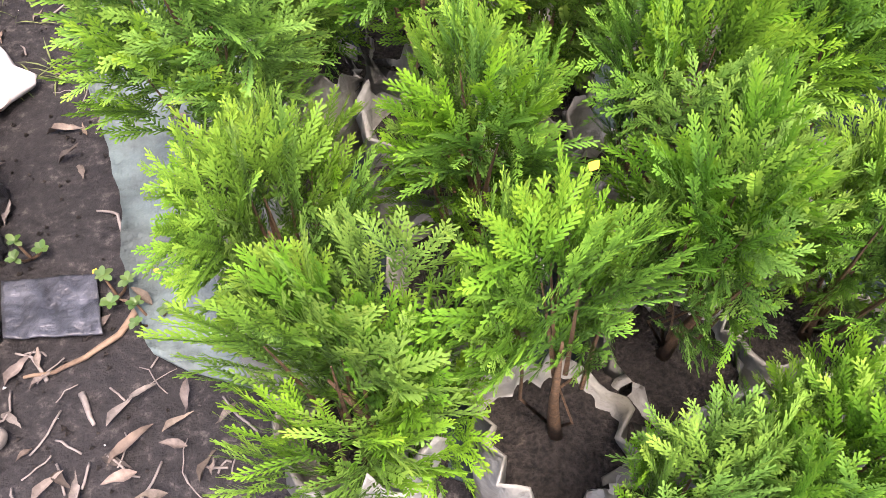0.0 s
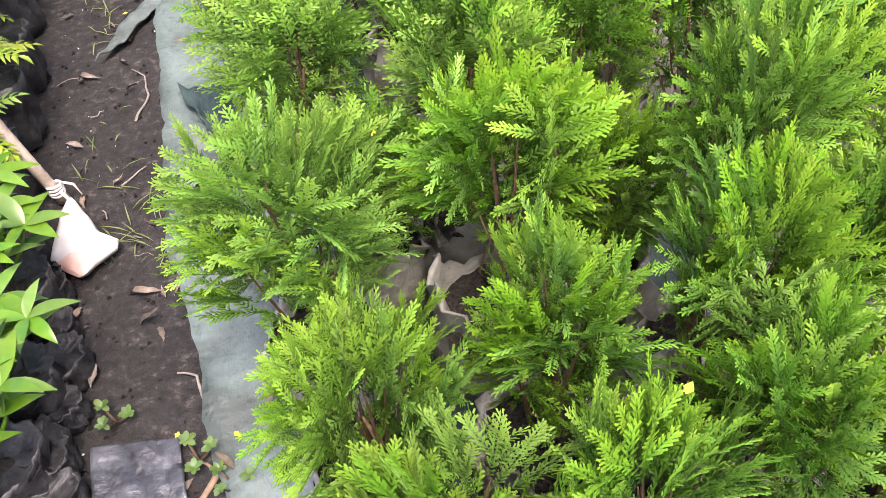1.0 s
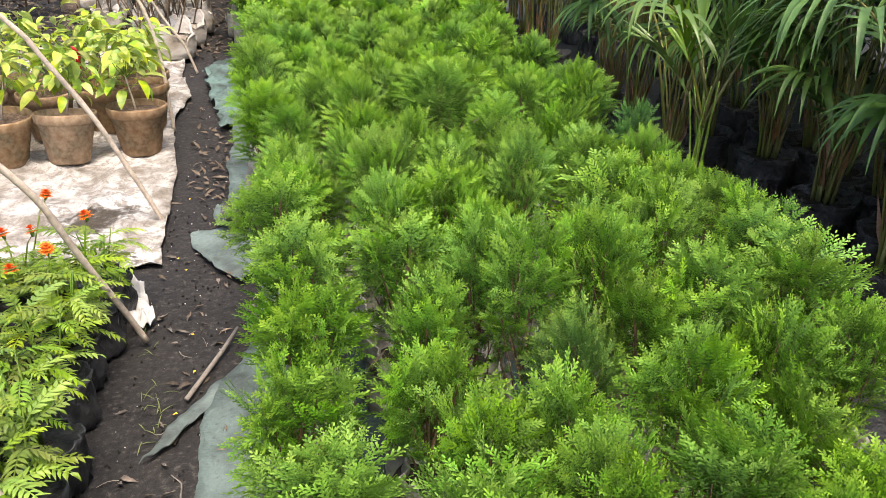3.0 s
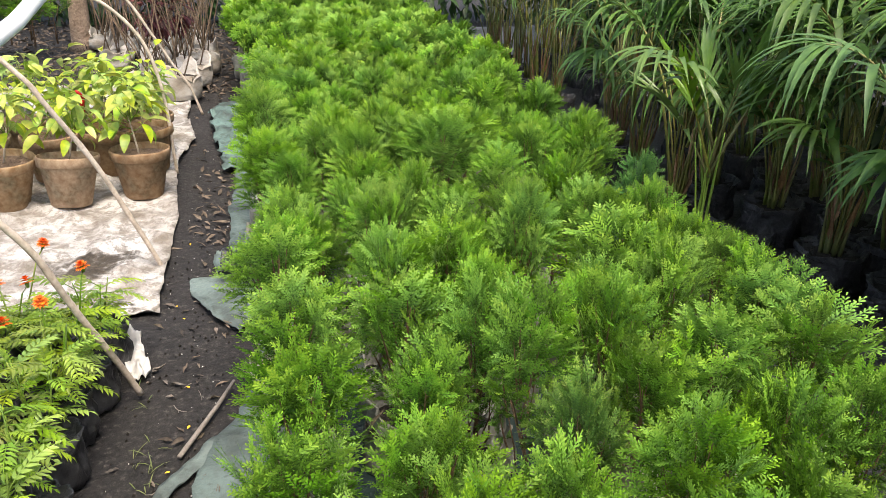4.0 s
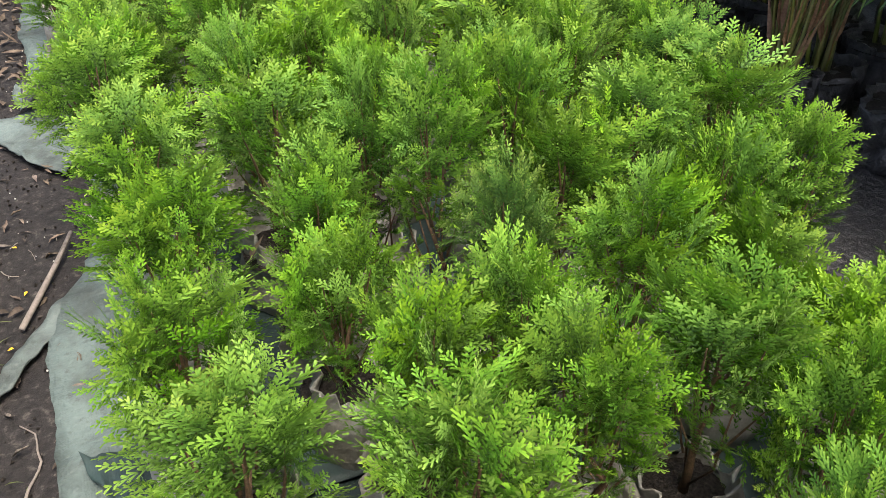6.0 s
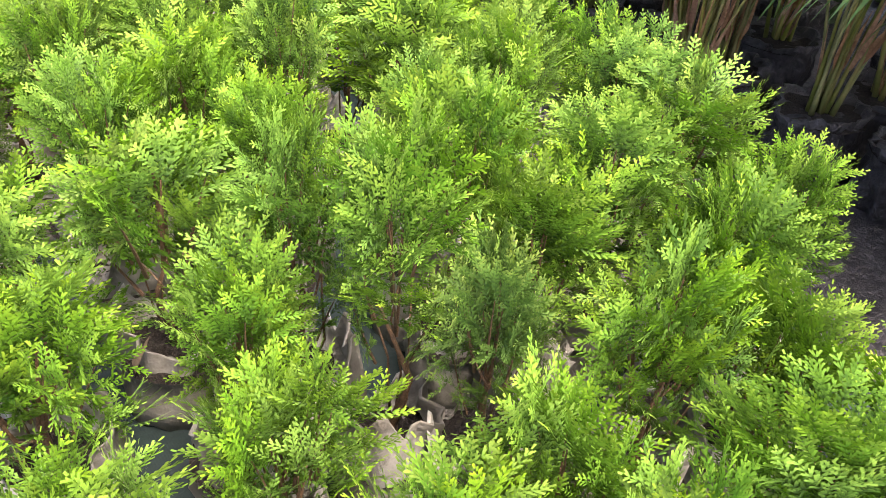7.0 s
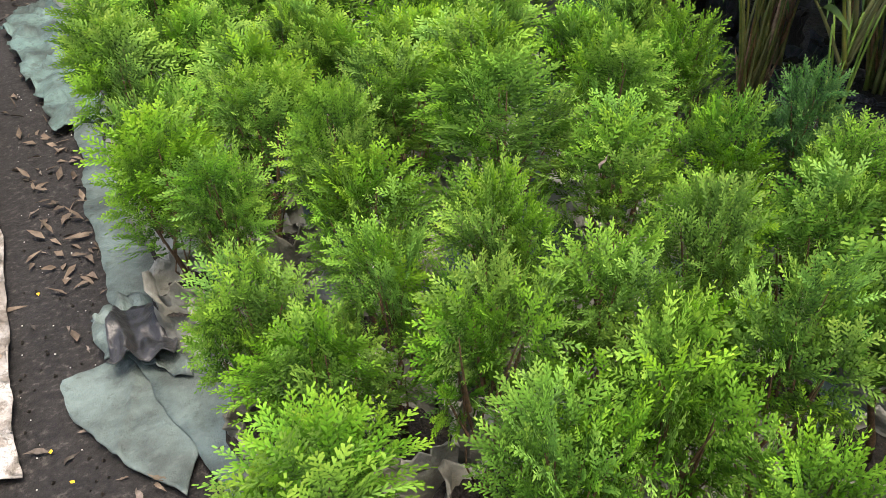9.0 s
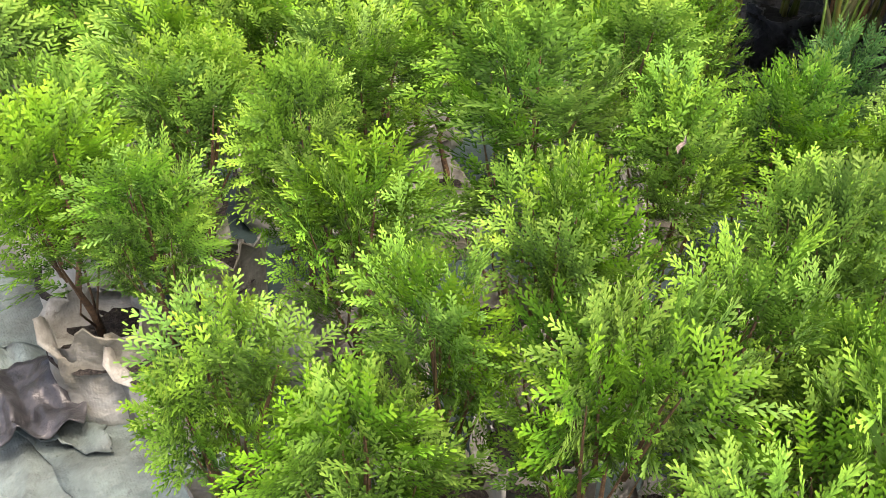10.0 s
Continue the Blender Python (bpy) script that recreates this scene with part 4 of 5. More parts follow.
for x, y, tilt in ((-0.68, 4.2, 2), (-0.99, 4.1, 8), (-1.27, 4.12, -4), (-1.16, 4.52, 0), (-0.9, 4.6, 0), (-0.7, 4.62, 3), (-0.74, 4.9, 0), (-1.02, 4.95, 0), (-1.36, 4.82, 0), (-1.48, 4.5, 2), (-1.6, 4.2, 0), (-1.68, 4.8, 0)):
    pot_plant(x, y, RQ, RQ.uniform(0.28, 0.38), RQ.randint(42, 54), tilt)


def pepper_sack(x, y, rng):
    """More pepper plants, in white sacks behind the pots."""
    t = base("sack_plant", pose(x, y, 0.02, 0, 0, rng.uniform(0, 360)), "yellow-green pepper plant in a white woven sack", "potted plant", "sack plants behind the pots")
    put("sack", rng.choice(SACKS), Matrix.Diagonal((1.15, 1.15, 1, 1)), t, "white woven plastic sack")
    put("soil", rng.choice(SOILS), pose(0, 0, 0.155) @ Matrix.Diagonal((1.1, 1.1, 1, 1)), t)
    g = Geo()
    tube(g, [(0, 0, 0.15), (0.01, 0, 0.25), (0.0, 0.02, 0.4)], [0.005, 0.004, 0.002], 5)
    put("stem", g.mesh("stem", M_TWIG), None, t)
    for k in range(13):
        a, u = k * 2.4, rng.random()
        r = rng.uniform(0.02, 0.14)
        put("leaf", rng.choice(PEPPER_LEAVES), pose(r * math.cos(a), r * math.sin(a), 0.26 + 0.24 * u, 0, 0, math.degrees(a)) @ pose(0, 0, 0, rng.uniform(-25, 25), rng.uniform(-25, 40), 0), t)


for j in range(2):
    for i in range(6):
        pepper_sack(-0.8 - i * 0.27 + RQ.uniform(-0.05, 0.05), 5.2 + j * 0.27 + RQ.uniform(-0.05, 0.05), RQ)

pepper = Geo()
tube(pepper, [(0, 0, 0), (0.004, 0, -0.025), (0.01, 0.004, -0.06), (0.008, 0.006, -0.085)], [0.006, 0.011, 0.009, 0.002], 10)
pep = put("red_pepper", pepper.mesh("red_pepper", M_RED), pose(-0.886, 4.15, 0.53) @ pose(0, 0, 0, 0, 14, 0) @ Matrix.Diagonal((1.0, 1.0, 1.15, 1)))
pep2 = put("red_pepper", pep.data, pose(-0.905, 4.13, 0.56) @ pose(0, 0, 0, 20, -20, 0) @ Matrix.Diagonal((0.8, 0.8, 0.8, 1)))
tagged(pep2, "small ripe red chilli pepper on a pepper plant", "chilli pepper")
tagged(pep, "ripe red chilli pepper hanging on a pepper plant", "chilli pepper")


# ---- marigolds and broad-leaved plants in black bags ----
def pinnate_mesh(rng, mat, pairs=7, length=0.12):
    g = Geo()
    p, d = Vector((0, 0, 0)), Vector((1, 0, 0.45)).normalized()
    pts = []
    for i in range(pairs + 3):
        pts.append((p.copy(), d.copy()))
        p = p + d * (length / (pairs + 2))
        d = (d + Vector((0, rng.gauss(0, 0.03), -0.11))).normalized()
    tube(g, [q for q, _ in pts], [0.0013] * len(pts), 4, cap=False)
    for i in range(2, pairs + 3):
        q, t = pts[i]
        for side in ((-1, 1) if i < pairs + 2 else (0,)):
            way = (t * 0.75 + Vector((0, side * 0.9, 0.08))).normalized()
            leaf(g, q, way, Vector((0, 0, 1)), rng.uniform(0.028, 0.037) * (1.0 - 0.35 * abs(2 * (i - 2) / pairs - 0.9)), rng.uniform(0.0085, 0.0115), 0, seg=3, droop=rng.uniform(0.1, 0.7), fold=0.4, blunt=0.6)
    return g.mesh("leaf", mat)


def flower_mesh(rng):
    g = Geo()
    for ring, (n, r, tilt) in enumerate(((13, 0.021, 0.1), (13, 0.019, 0.45), (11, 0.015, 0.9), (9, 0.01, 1.7))):
        for k in range(n):
            a = 6.283 * k / n + ring * 0.3 + rng.uniform(-0.1, 0.1)
            leaf(g, (0, 0, 0.004 * ring), Vector((math.cos(a), math.sin(a), tilt)), Vector((0, 0, 1)), r * rng.uniform(0.9, 1.15), 0.012, 0, seg=2, droop=0.3, fold=0.3, blunt=0.8)
    tube(g, [(0, 0, -0.016), (0, 0, -0.006), (0, 0, 0.002)], [0.003, 0.006, 0.007], 7, slot=1)
    return g.mesh("flower", M_PETAL, M_MARIGOLD)


PINNATE = [pinnate_mesh(RQ, M_MARIGOLD) for _ in range(5)]
FLOWERS = [flower_mesh(RQ) for _ in range(3)]
SMALL_BAGS = [bag_mesh(RQ, 0.088, 0.15, M_DUSTYPOLY) for _ in range(5)]
BROAD = []
for _ in range(4):
    bl = Geo()
    leaf(bl, (0, 0, 0), Vector((1, 0, 0.35)), Vector((0, 0, 1)), RQ.uniform(0.075, 0.1), RQ.uniform(0.023, 0.029), 0, seg=7, droop=RQ.uniform(0.3, 0.9), fold=0.25, blunt=0.8)
    BROAD.append(bl.mesh("leaf", M_BROAD))


def bagged(name, x, y, rng, label, category, group, bag=1.0):
    t = base(name, pose(x, y, 0.0), label, category, group)
    put("bag", rng.choice(SMALL_BAGS), pose(0, 0, 0, 0, 0, rng.uniform(0, 360)) @ Matrix.Diagonal((bag, bag, bag, 1)), t, "crinkled black polythene plant bag")
    put("soil", rng.choice(SOILS), pose(0, 0, 0.125 * bag, 0, 0, rng.uniform(0, 360)) @ Matrix.Diagonal((bag, bag, 1, 1)), t)
    return t


def marigold(x, y, rng, tall=0.24, flowers=()):
    t = bagged("marigold", x, y, rng, "bright green marigold with orange flowers in a black plant bag" if flowers else "bright green marigold plant in a black plant bag", "marigold", "marigold bed")
    for s in range(3):
        g = Geo()
        a = rng.uniform(0, 6.28)
        e = Vector((0.05 * math.cos(a), 0.05 * math.sin(a), 0.12 + tall))
        tube(g, [(0, 0, 0.11), (e.x * 0.6, e.y * 0.6, 0.12 + tall * 0.5), e], [0.0035, 0.003, 0.0016], 5)
        put("stem", g.mesh("stem", M_MARIGOLD), None, t)
        for k in range(10):
            u = rng.uniform(0.25, 1)
            p = Vector((e.x * u, e.y * u, 0.11 + tall * u))
            put("leaf", rng.choice(PINNATE), pose(*p, 0, 0, k * 137.5 + s * 50 + rng.uniform(-20, 20)) @ pose(0, 0, 0, rng.uniform(-15, 15), rng.uniform(-40, 25), 0) @ Matrix.Diagonal([rng.uniform(0.75, 1.15)] * 3 + [1]), t)
    for fx, fy, fz in flowers:
        g = Geo()
        tube(g, [(0, 0, 0.12 + tall * 0.6), (fx * 0.7, fy * 0.7, (fz + 0.2) * 0.6), (fx, fy, fz - 0.01)], [0.0028, 0.0024, 0.002], 5)
        put("flower_stalk", g.mesh("flower_stalk", M_MARIGOLD), None, t)
        put("flower", rng.choice(FLOWERS), pose(fx, fy, fz, rng.uniform(-20, 20), rng.uniform(-20, 20), 0), t, "orange-red marigold flower")
    return t


RM = random.Random(44)
SPOTS = {(0, 5): ((0.02, 0.06, 0.41),), (0, 4): ((0.0, 0.0, 0.42),), (1, 6): ((0.05, 0.1, 0.39),), (1, 5): ((0.05, 0.02, 0.38), (-0.04, 0.06, 0.36)), (1, 4): ((0.0, 0.05, 0.4), (0.08, 0.02, 0.37))}
for j in range(7):
    for i in range(4):
        marigold(-0.555 - i * 0.175 - (0.03 if j > 2 else 0) + RM.uniform(-0.02, 0.02), 1.43 + j * 0.2 + RM.uniform(-0.025, 0.025), RM, RM.uniform(0.2, 0.27) if j < 5 else RM.uniform(0.14, 0.2), SPOTS.get((i, j), ()))


def broad_plant(x, y, rng, tall=0.11):
    t = bagged("broad_leaf_plant", x, y, rng, "glossy green broad-leaved bedding plant in a black plant bag", "bedding plant", "broad-leaved plants", 0.7)
    for s in range(4):
        g = Geo()
        a = s * 1.6 + rng.uniform(-0.4, 0.4)
        e = Vector((0.06 * math.cos(a), 0.06 * math.sin(a), 0.12 + tall * rng.uniform(0.7, 1.05)))
        tube(g, [(0, 0, 0.11), (e.x * 0.7, e.y * 0.7, 0.12 + tall * 0.45), e], [0.004, 0.0035, 0.0025], 5)
        put("stem", g.mesh("stem", M_BROAD), None, t)
        for k in range(9):
            u = 1.0 if k < 6 else rng.uniform(0.4, 0.8)
            p = Vector((e.x * u, e.y * u, 0.11 + (e.z - 0.11) * u))
            put("leaf", rng.choice(BROAD), pose(*p, 0, 0, k * 64 + rng.uniform(-14, 14)) @ pose(0, 0, 0, 0, rng.uniform(-22, 12), 0) @ Matrix.Diagonal([rng.uniform(0.75, 1.1)] * 3 + [1]), t)


for x, y in ((-0.465, 0.79), (-0.455, 0.93), (-0.47, 1.12), (-0.52, 1.26), (-0.61, 0.84), (-0.62, 1.02), (-0.64, 1.2)):
    broad_plant(x, y, RM)


# ---- slack empty ends of the plant bags along the path ----
for k, (x, y, s, a) in enumerate(((-0.425, 0.82, 0.62, 20), (-0.42, 0.9, 0.55, 80), (-0.412, 0.975, 0.6, 140), (-0.43, 1.07, 0.55, 210), (-0.415, 0.745, 0.55, 300), (-0.45, 1.16, 0.6, 40), (-0.44, 0.68, 0.6, 10))):
    tagged(put("empty_bag", SMALL_BAGS[k % 5], pose(x, y, ground_height(x, y) - 0.004, 0, 0, a) @ Matrix.Diagonal((s * 0.75, s, s * 0.75, 1))), "small crumpled black plant bag on the soil", "plant bag", "empty plant bags")


# ---- bamboo hoops, sticks and what hangs on them ----
def hoop(y, x0, pts, r, label, mat=None, lean=0.0):
    g = Geo()
    line = [(x0, y, 0.01)] + [(x, y + lean * z, z) for x, z in pts]
    fine = []
    for i in range(len(line) - 1):
        p0, p1, p2, p3 = (Vector(line[max(0, min(len(line) - 1, i + k))]) for k in (-1, 0, 1, 2))
        for s in range(6):
            u = s / 6
            fine.append(0.5 * ((2 * p1) + (p2 - p0) * u + (2 * p0 - 5 * p1 + 4 * p2 - p3) * u * u + (3 * p1 - p0 - 3 * p2 + p3) * u ** 3))
    fine.append(Vector(line[-1]))
    rad = [r * (1.0 + (0.16 if i % 7 == 0 else 0) + 0.06 * noise.noise(Vector((i * 0.7, y, 0)))) for i in range(len(fine))]
    tube(g, [p + wobble(p, 3, 0.012) for p in fine], rad, 9)
    return tagged(put("bamboo_hoop", g.mesh("bamboo_hoop", mat or M_BAMBOO)), label, "bamboo hoop", "bamboo hoops")


hoop(1.405, -0.436, [(-0.478, 0.2), (-0.515, 0.34), (-0.56, 0.5), (-0.62, 0.75), (-0.9, 1.0), (-1.4, 1.1), (-1.9, 0.9), (-2.2, 0.4), (-2.25, 0.0)], 0.0115, "split weathered bamboo hoop standing in the soil")
hoop(2.42, -0.437, [(-0.5, 0.22), (-0.568, 0.42), (-0.645, 0.59), (-0.85, 0.85), (-1.2, 1.02), (-1.7, 1.0), (-2.1, 0.6), (-2.2, 0.0)], 0.0095, "bent weathered bamboo hoop beside the marigolds", lean=-0.27)
hoop(3.34, -0.483, [(-0.58, 0.22), (-0.677, 0.438), (-0.814, 0.666), (-0.902, 0.795), (-1.15, 1.0), (-1.6, 1.05), (-2.1, 0.6), (-2.25, 0.0)], 0.0095, "bent tan bamboo hoop over the white sheet")
hoop(4.6, -0.57, [(-0.585, 0.25), (-0.607, 0.49), (-0.675, 0.703), (-0.811, 0.868), (-0.955, 0.936), (-1.3, 1.0), (-1.8, 0.8), (-2.2, 0.0)], 0.0085, "thin pale bamboo hoop over the clay pots")
hoop(5.93, -0.55, [(-0.62, 0.2), (-0.709, 0.335), (-0.826, 0.538), (-0.996, 0.803), (-1.3, 1.0), (-1.8, 0.8), (-2.2, 0.0)], 0.0085, "thin grey bamboo hoop behind the clay pots")

g = Geo()
tube(g, [(-0.74, 1.2, 0.86), (-0.74, 2.0, 0.95), (-0.74, 2.9, 1.02), (-0.745, 3.34, 1.085)], 0.025, 14)
tagged(put("white_pole", g.mesh("white_pole", M_PIPE)), "white plastic pole resting on the bamboo hoops", "pole")

g = Geo()
tube(g, [(-0.292, 2.1, 0.014), (-0.25, 2.21, 0.016), (-0.21, 2.32, 0.018), (-0.168, 2.44, 0.024)], [0.0068, 0.0072, 0.0065, 0.0058], 8)
tagged(put("stick", g.mesh("stick", M_STICK)), "grey wooden stick lying on the soil path", "stick")


def white_bag():
    t = base("tied_bag", pose(-0.405, 1.29, 0.0, 0, 0, 8), "white plastic bag of reddish soil tied to the bamboo", "plastic bag")
    g, n = Geo(), 24
    vs, rings = [], [(0.003, 0.1), (0.009, 0.085), (0.02, 0.055), (0.03, 0.02), (0.041, -0.02), (0.05, -0.05), (0.044, -0.07), (0.024, -0.095), (0.008, -0.11), (0.0, -0.114)]
    for r, yy in rings:
        for k in range(n):
            w = 2 * math.pi * k / n
            f = 1 + 0.12 * noise.noise(Vector((math.cos(w) * 2.2, math.sin(w) * 2.2, yy * 30)))
            vs.append((r * f * math.cos(w) + (0.02 if -0.08 < yy < -0.03 else 0) * (math.cos(w) > 0.5), yy, max(0.004, 0.022 + min(r, 0.03) * f * 0.6 * math.sin(w) + 0.006 * noise.noise(Vector((w * 2, yy * 60, 3))))))
    g.add(vs, [(i * n + k, i * n + (k + 1) % n, (i + 1) * n + (k + 1) % n, (i + 1) * n + k) for i in range(len(rings) - 1) for k in range(n)])
    g.s = [1 if g.v[f[0]][1] < -0.055 and g.v[f[0]][0] < 0.05 else 0 for f in g.f]
    put("bag_body", g.mesh("bag_body", M_BAGWHITE, M_PINK), None, t, "dirty white plastic bag, reddish at the bottom")
    g = Geo()
    for k in range(4):
        tube(g, [(-0.019 + 0.0135 * math.cos(a), 0.119 + 0.0135 * math.sin(a), 0.03 + 0.006 * k + 0.003 * math.sin(a + k)) for a in np.linspace(0, 6.28, 12)], 0.0032, 5)
    tube(g, [(-0.012, 0.106, 0.04), (-0.006, 0.1, 0.03), (0.0, 0.09, 0.024)], 0.004, 5)
    tube(g, [(-0.008, 0.125, 0.046), (0.012, 0.128, 0.03), (0.02, 0.118, 0.008)], [0.003, 0.0028, 0.001], 5)
    put("tie", g.mesh("tie", M_BAGWHITE), None, t, "knotted white strip")


M_PINK = plain("stained_white", [(0.35, (0.5, 0.22, 0.15)), (0.65, (0.62, 0.56, 0.5))], 9, rough=0.6, fine=3)
white_bag()

# ---- behind: bare-stemmed plants, shrubs, a tree ----
RB = random.Random(55)


def shrub_mesh(rng, mat, n=260, r=0.45, ln=0.1):
    g = Geo()
    for _ in range(n):
        v = Vector((rng.gauss(0, 1), rng.gauss(0, 1), rng.gauss(0, 1))).normalized() * r * rng.uniform(0.45, 1.05)
        v.z *= 1.1
        leaf(g, v, (v.normalized() + Vector((rng.gauss(0, 0.5), rng.gauss(0, 0.5), rng.gauss(0, 0.3)))), Vector((0, 0, 1)), ln * rng.uniform(0.7, 1.3), ln * 0.4, 0, seg=2, droop=0.7, fold=0.2)
    return g.mesh("foliage", mat)


SHRUBS = [shrub_mesh(RB, M_SHRUB, 95, 0.45, 0.22) for _ in range(3)]
CROTONS = [shrub_mesh(RB, M_CROTON, 80, 0.14, 0.1), shrub_mesh(RB, M_CROTON, 70, 0.12, 0.11)]
TUFTS = [shrub_mesh(RB, M_BROAD, 60, 0.18, 0.11), shrub_mesh(RB, M_SHRUB, 80, 0.22, 0.11)]
STEMS = []
for _ in range(5):
    g = Geo()
    a, b = RB.uniform(-0.2, 0.2), RB.uniform(-0.2, 0.2)
    tube(g, [(0, 0, 0), (a * 0.3 + RB.uniform(-0.02, 0.02), b * 0.3, 0.25), (a * 0.7, b * 0.7 + RB.uniform(-0.02, 0.02), 0.5), (a, b, 0.8)], [0.0056, 0.005, 0.004, 0.0028], 6)
    STEMS.append(g.mesh("stem", M_BROWNSTEM))


def bare_plant(x, y, rng, crown, high=1.0, crown_z=None, size=1.25):
    t = base("stemmed_shrub", pose(x, y, 0.02, 0, 0, rng.uniform(0, 360)), "bare-stemmed shrub in a white sack, leaves at the top", "shrub", "stemmed shrubs")
    put("sack", rng.choice(WHITE_SACKS), pose(0, 0, 0, rng.uniform(-7, 7), rng.uniform(-7, 7), 0) @ Matrix.Diagonal((size * 1.1, size * 1.1, size * 0.62, 1)), t, "dirty white woven sack")
    put("soil", rng.choice(SOILS), pose(0, 0, 0.09 * size) @ Matrix.Diagonal((size * 0.92, size * 0.92, 1, 1)), t)
    for _ in range(rng.randint(4, 6)):
        put("stem", rng.choice(STEMS), pose(rng.uniform(-0.07, 0.07), rng.uniform(-0.07, 0.07), 0.12, rng.uniform(-9, 9), rng.uniform(-9, 9), rng.uniform(0, 360)) @ Matrix.Diagonal((1, 1, rng.uniform(0.8, 1.15) * high, 1)), t)
    put("foliage", crown, pose(0, 0, crown_z or rng.uniform(0.9, 1.1) * high, 0, 0, rng.uniform(0, 360)), t)


for x, y in ((-0.9, 6.95), (-1.02, 7.05), (-0.84, 7.1)):
    bare_plant(x, y, RB, CROTONS[int(-x * 100) % 2], 0.55, 0.5)
for x, y, k in ((-0.75, 6.38, 1.7), (-0.7, 6.85, 1.55), (-0.66, 7.3, 1.5), (-0.68, 7.8, 1.5), (-1.0, 6.5, 1.3)):
    bare_plant(x, y, RB, TUFTS[0], 1.15, None, k)
for j in range(5):
    for i in range(7):
        x, y = -0.78 - i * 0.3 + RB.uniform(-0.08, 0.08), 7.6 + j * 0.33 + RB.uniform(-0.08, 0.08)
        if abs(x - 0.08 + 0.234 * (y - 0.25)) < 0.13 or x < -0.28 * y + 0.3:
            continue
        bare_plant(x, y, RB, TUFTS[(i + j) % 2], 1.25)
for x, y in ((-2.14, 8.05), (-2.36, 8.15), (-1.99, 8.2), (-2.26, 8.4), (-2.55, 8.2)):
    thuja(x, y, RB.uniform(0.68, 0.85), 0.2, "mid", "green", sack=False, group="tall thujas", ground=0.0)

g = Geo()
tube(g, [(-1.89, 8.62, -0.05), (-1.88, 8.62, 0.1), (-1.87, 8.63, 0.6), (-1.85, 8.62, 1.2), (-1.8, 8.62, 2.2), (-1.75, 8.62, 3.0)], [0.12, 0.095, 0.084, 0.082, 0.075, 0.06], 14)
tree = base("tree", pose(0, 0, 0), "tree with a pale brown trunk behind the shrubs", "tree")
put("trunk", g.mesh("trunk", M_BARK), None, tree)
for k in range(8):
    put("crown", SHRUBS[k % 3], pose(-1.9 + RB.uniform(-1, 1), 9.0 + RB.uniform(-0.8, 0.8), 3.0 + RB.uniform(0, 1), 0, 0, RB.uniform(0, 360)) @ Matrix.Diagonal((1.2, 1.2, 1.0, 1)), tree)

for i in range(24):
    x = -4 + i * 0.52
    for z in (0.45, 1.2, 2.0):
        s = put("hedge_shrub", SHRUBS[i % 3], pose(x + RB.uniform(-0.15, 0.15), 10.6 + RB.uniform(-0.3, 0.3), z, 0, 0, RB.uniform(0, 360)) @ Matrix.Diagonal((1.1, 1.1, 1.0, 1))) if z > 0.5 else None
        if s is None:
            root = base("hedge_shrub", pose(0, 0, 0), "dense dark green shrub at the back of the nursery", "shrub", "back hedge")
            s = put("foliage", SHRUBS[i % 3], pose(x, 10.5, 0.45) @ Matrix.Diagonal((1.1, 1.1, 1, 1)), root)
        else:
            s.name = "foliage"
            s.parent = root
for i in range(16):
    root = base("hedge_shrub", pose(0, 0, 0), "dense dark green shrub behind the palms", "shrub", "side hedge")
    put("foliage", SHRUBS[(i + 1) % 3], pose(3.3, 1.05 + i * 0.56, 0.5), root)
    put("foliage", SHRUBS[i % 3], pose(3.35, 0.95 + i * 0.56, 1.25, 0, 0, 40 * i), root)
    for z in (0.45, 1.2, 2.0):
        put("foliage", SHRUBS[i % 3], pose(3.7 + RB.uniform(-0.2, 0.2), 0.8 + i * 0.56, z, 0, 0, RB.uniform(0, 360)) @ Matrix.Diagonal((1.3, 1.3, 1.1, 1)), root)

# ---- leaf litter under the shrubs ----
RF = random.Random(77)
g = Geo()
for _ in range(2600):
    x, y = RF.uniform(-3.4, -0.35), RF.uniform(6.2, 10.6)
    if x > -0.6 and y < 6.6:
        continue
    leaf(g, (x, y, ground_height(x, y) + RF.uniform(0.0, 0.02)), Vector((RF.gauss(0, 1), RF.gauss(0, 1), 0.2)), Vector((RF.gauss(0, 0.5), RF.gauss(0, 0.5), 1)), RF.uniform(0.04, 0.1), RF.uniform(0.02, 0.04), 0, seg=2, droop=RF.uniform(-0.3, 0.5), fold=0.4)
heaps = [RF.uniform(3.6, 6.8) for _ in range(14)]
for _ in range(110):
    y = RF.choice(heaps) + RF.gauss(0, 0.13)
    x = -0.26 - 0.045 * (y - 4) - abs(RF.gauss(0, 0.1))
    leaf(g, (x, y, ground_height(x, y) + RF.uniform(0.0, 0.012)), Vector((RF.gauss(0, 1), RF.gauss(0, 1), 0.2)), Vector((RF.gauss(0, 0.5), RF.gauss(0, 0.5), 1)), RF.uniform(0.025, 0.07), RF.uniform(0.01, 0.025), 0, seg=3, droop=RF.uniform(-0.3, 0.7), fold=0.5)
tagged(put("leaf_litter", g.mesh("leaf_litter", M_LITTER)), "dry brown leaf litter on the path and under the shrubs", "leaf litter", kind="stuff")

# ---- litter on the path ----
RL = random.Random(66)
DEAD = []
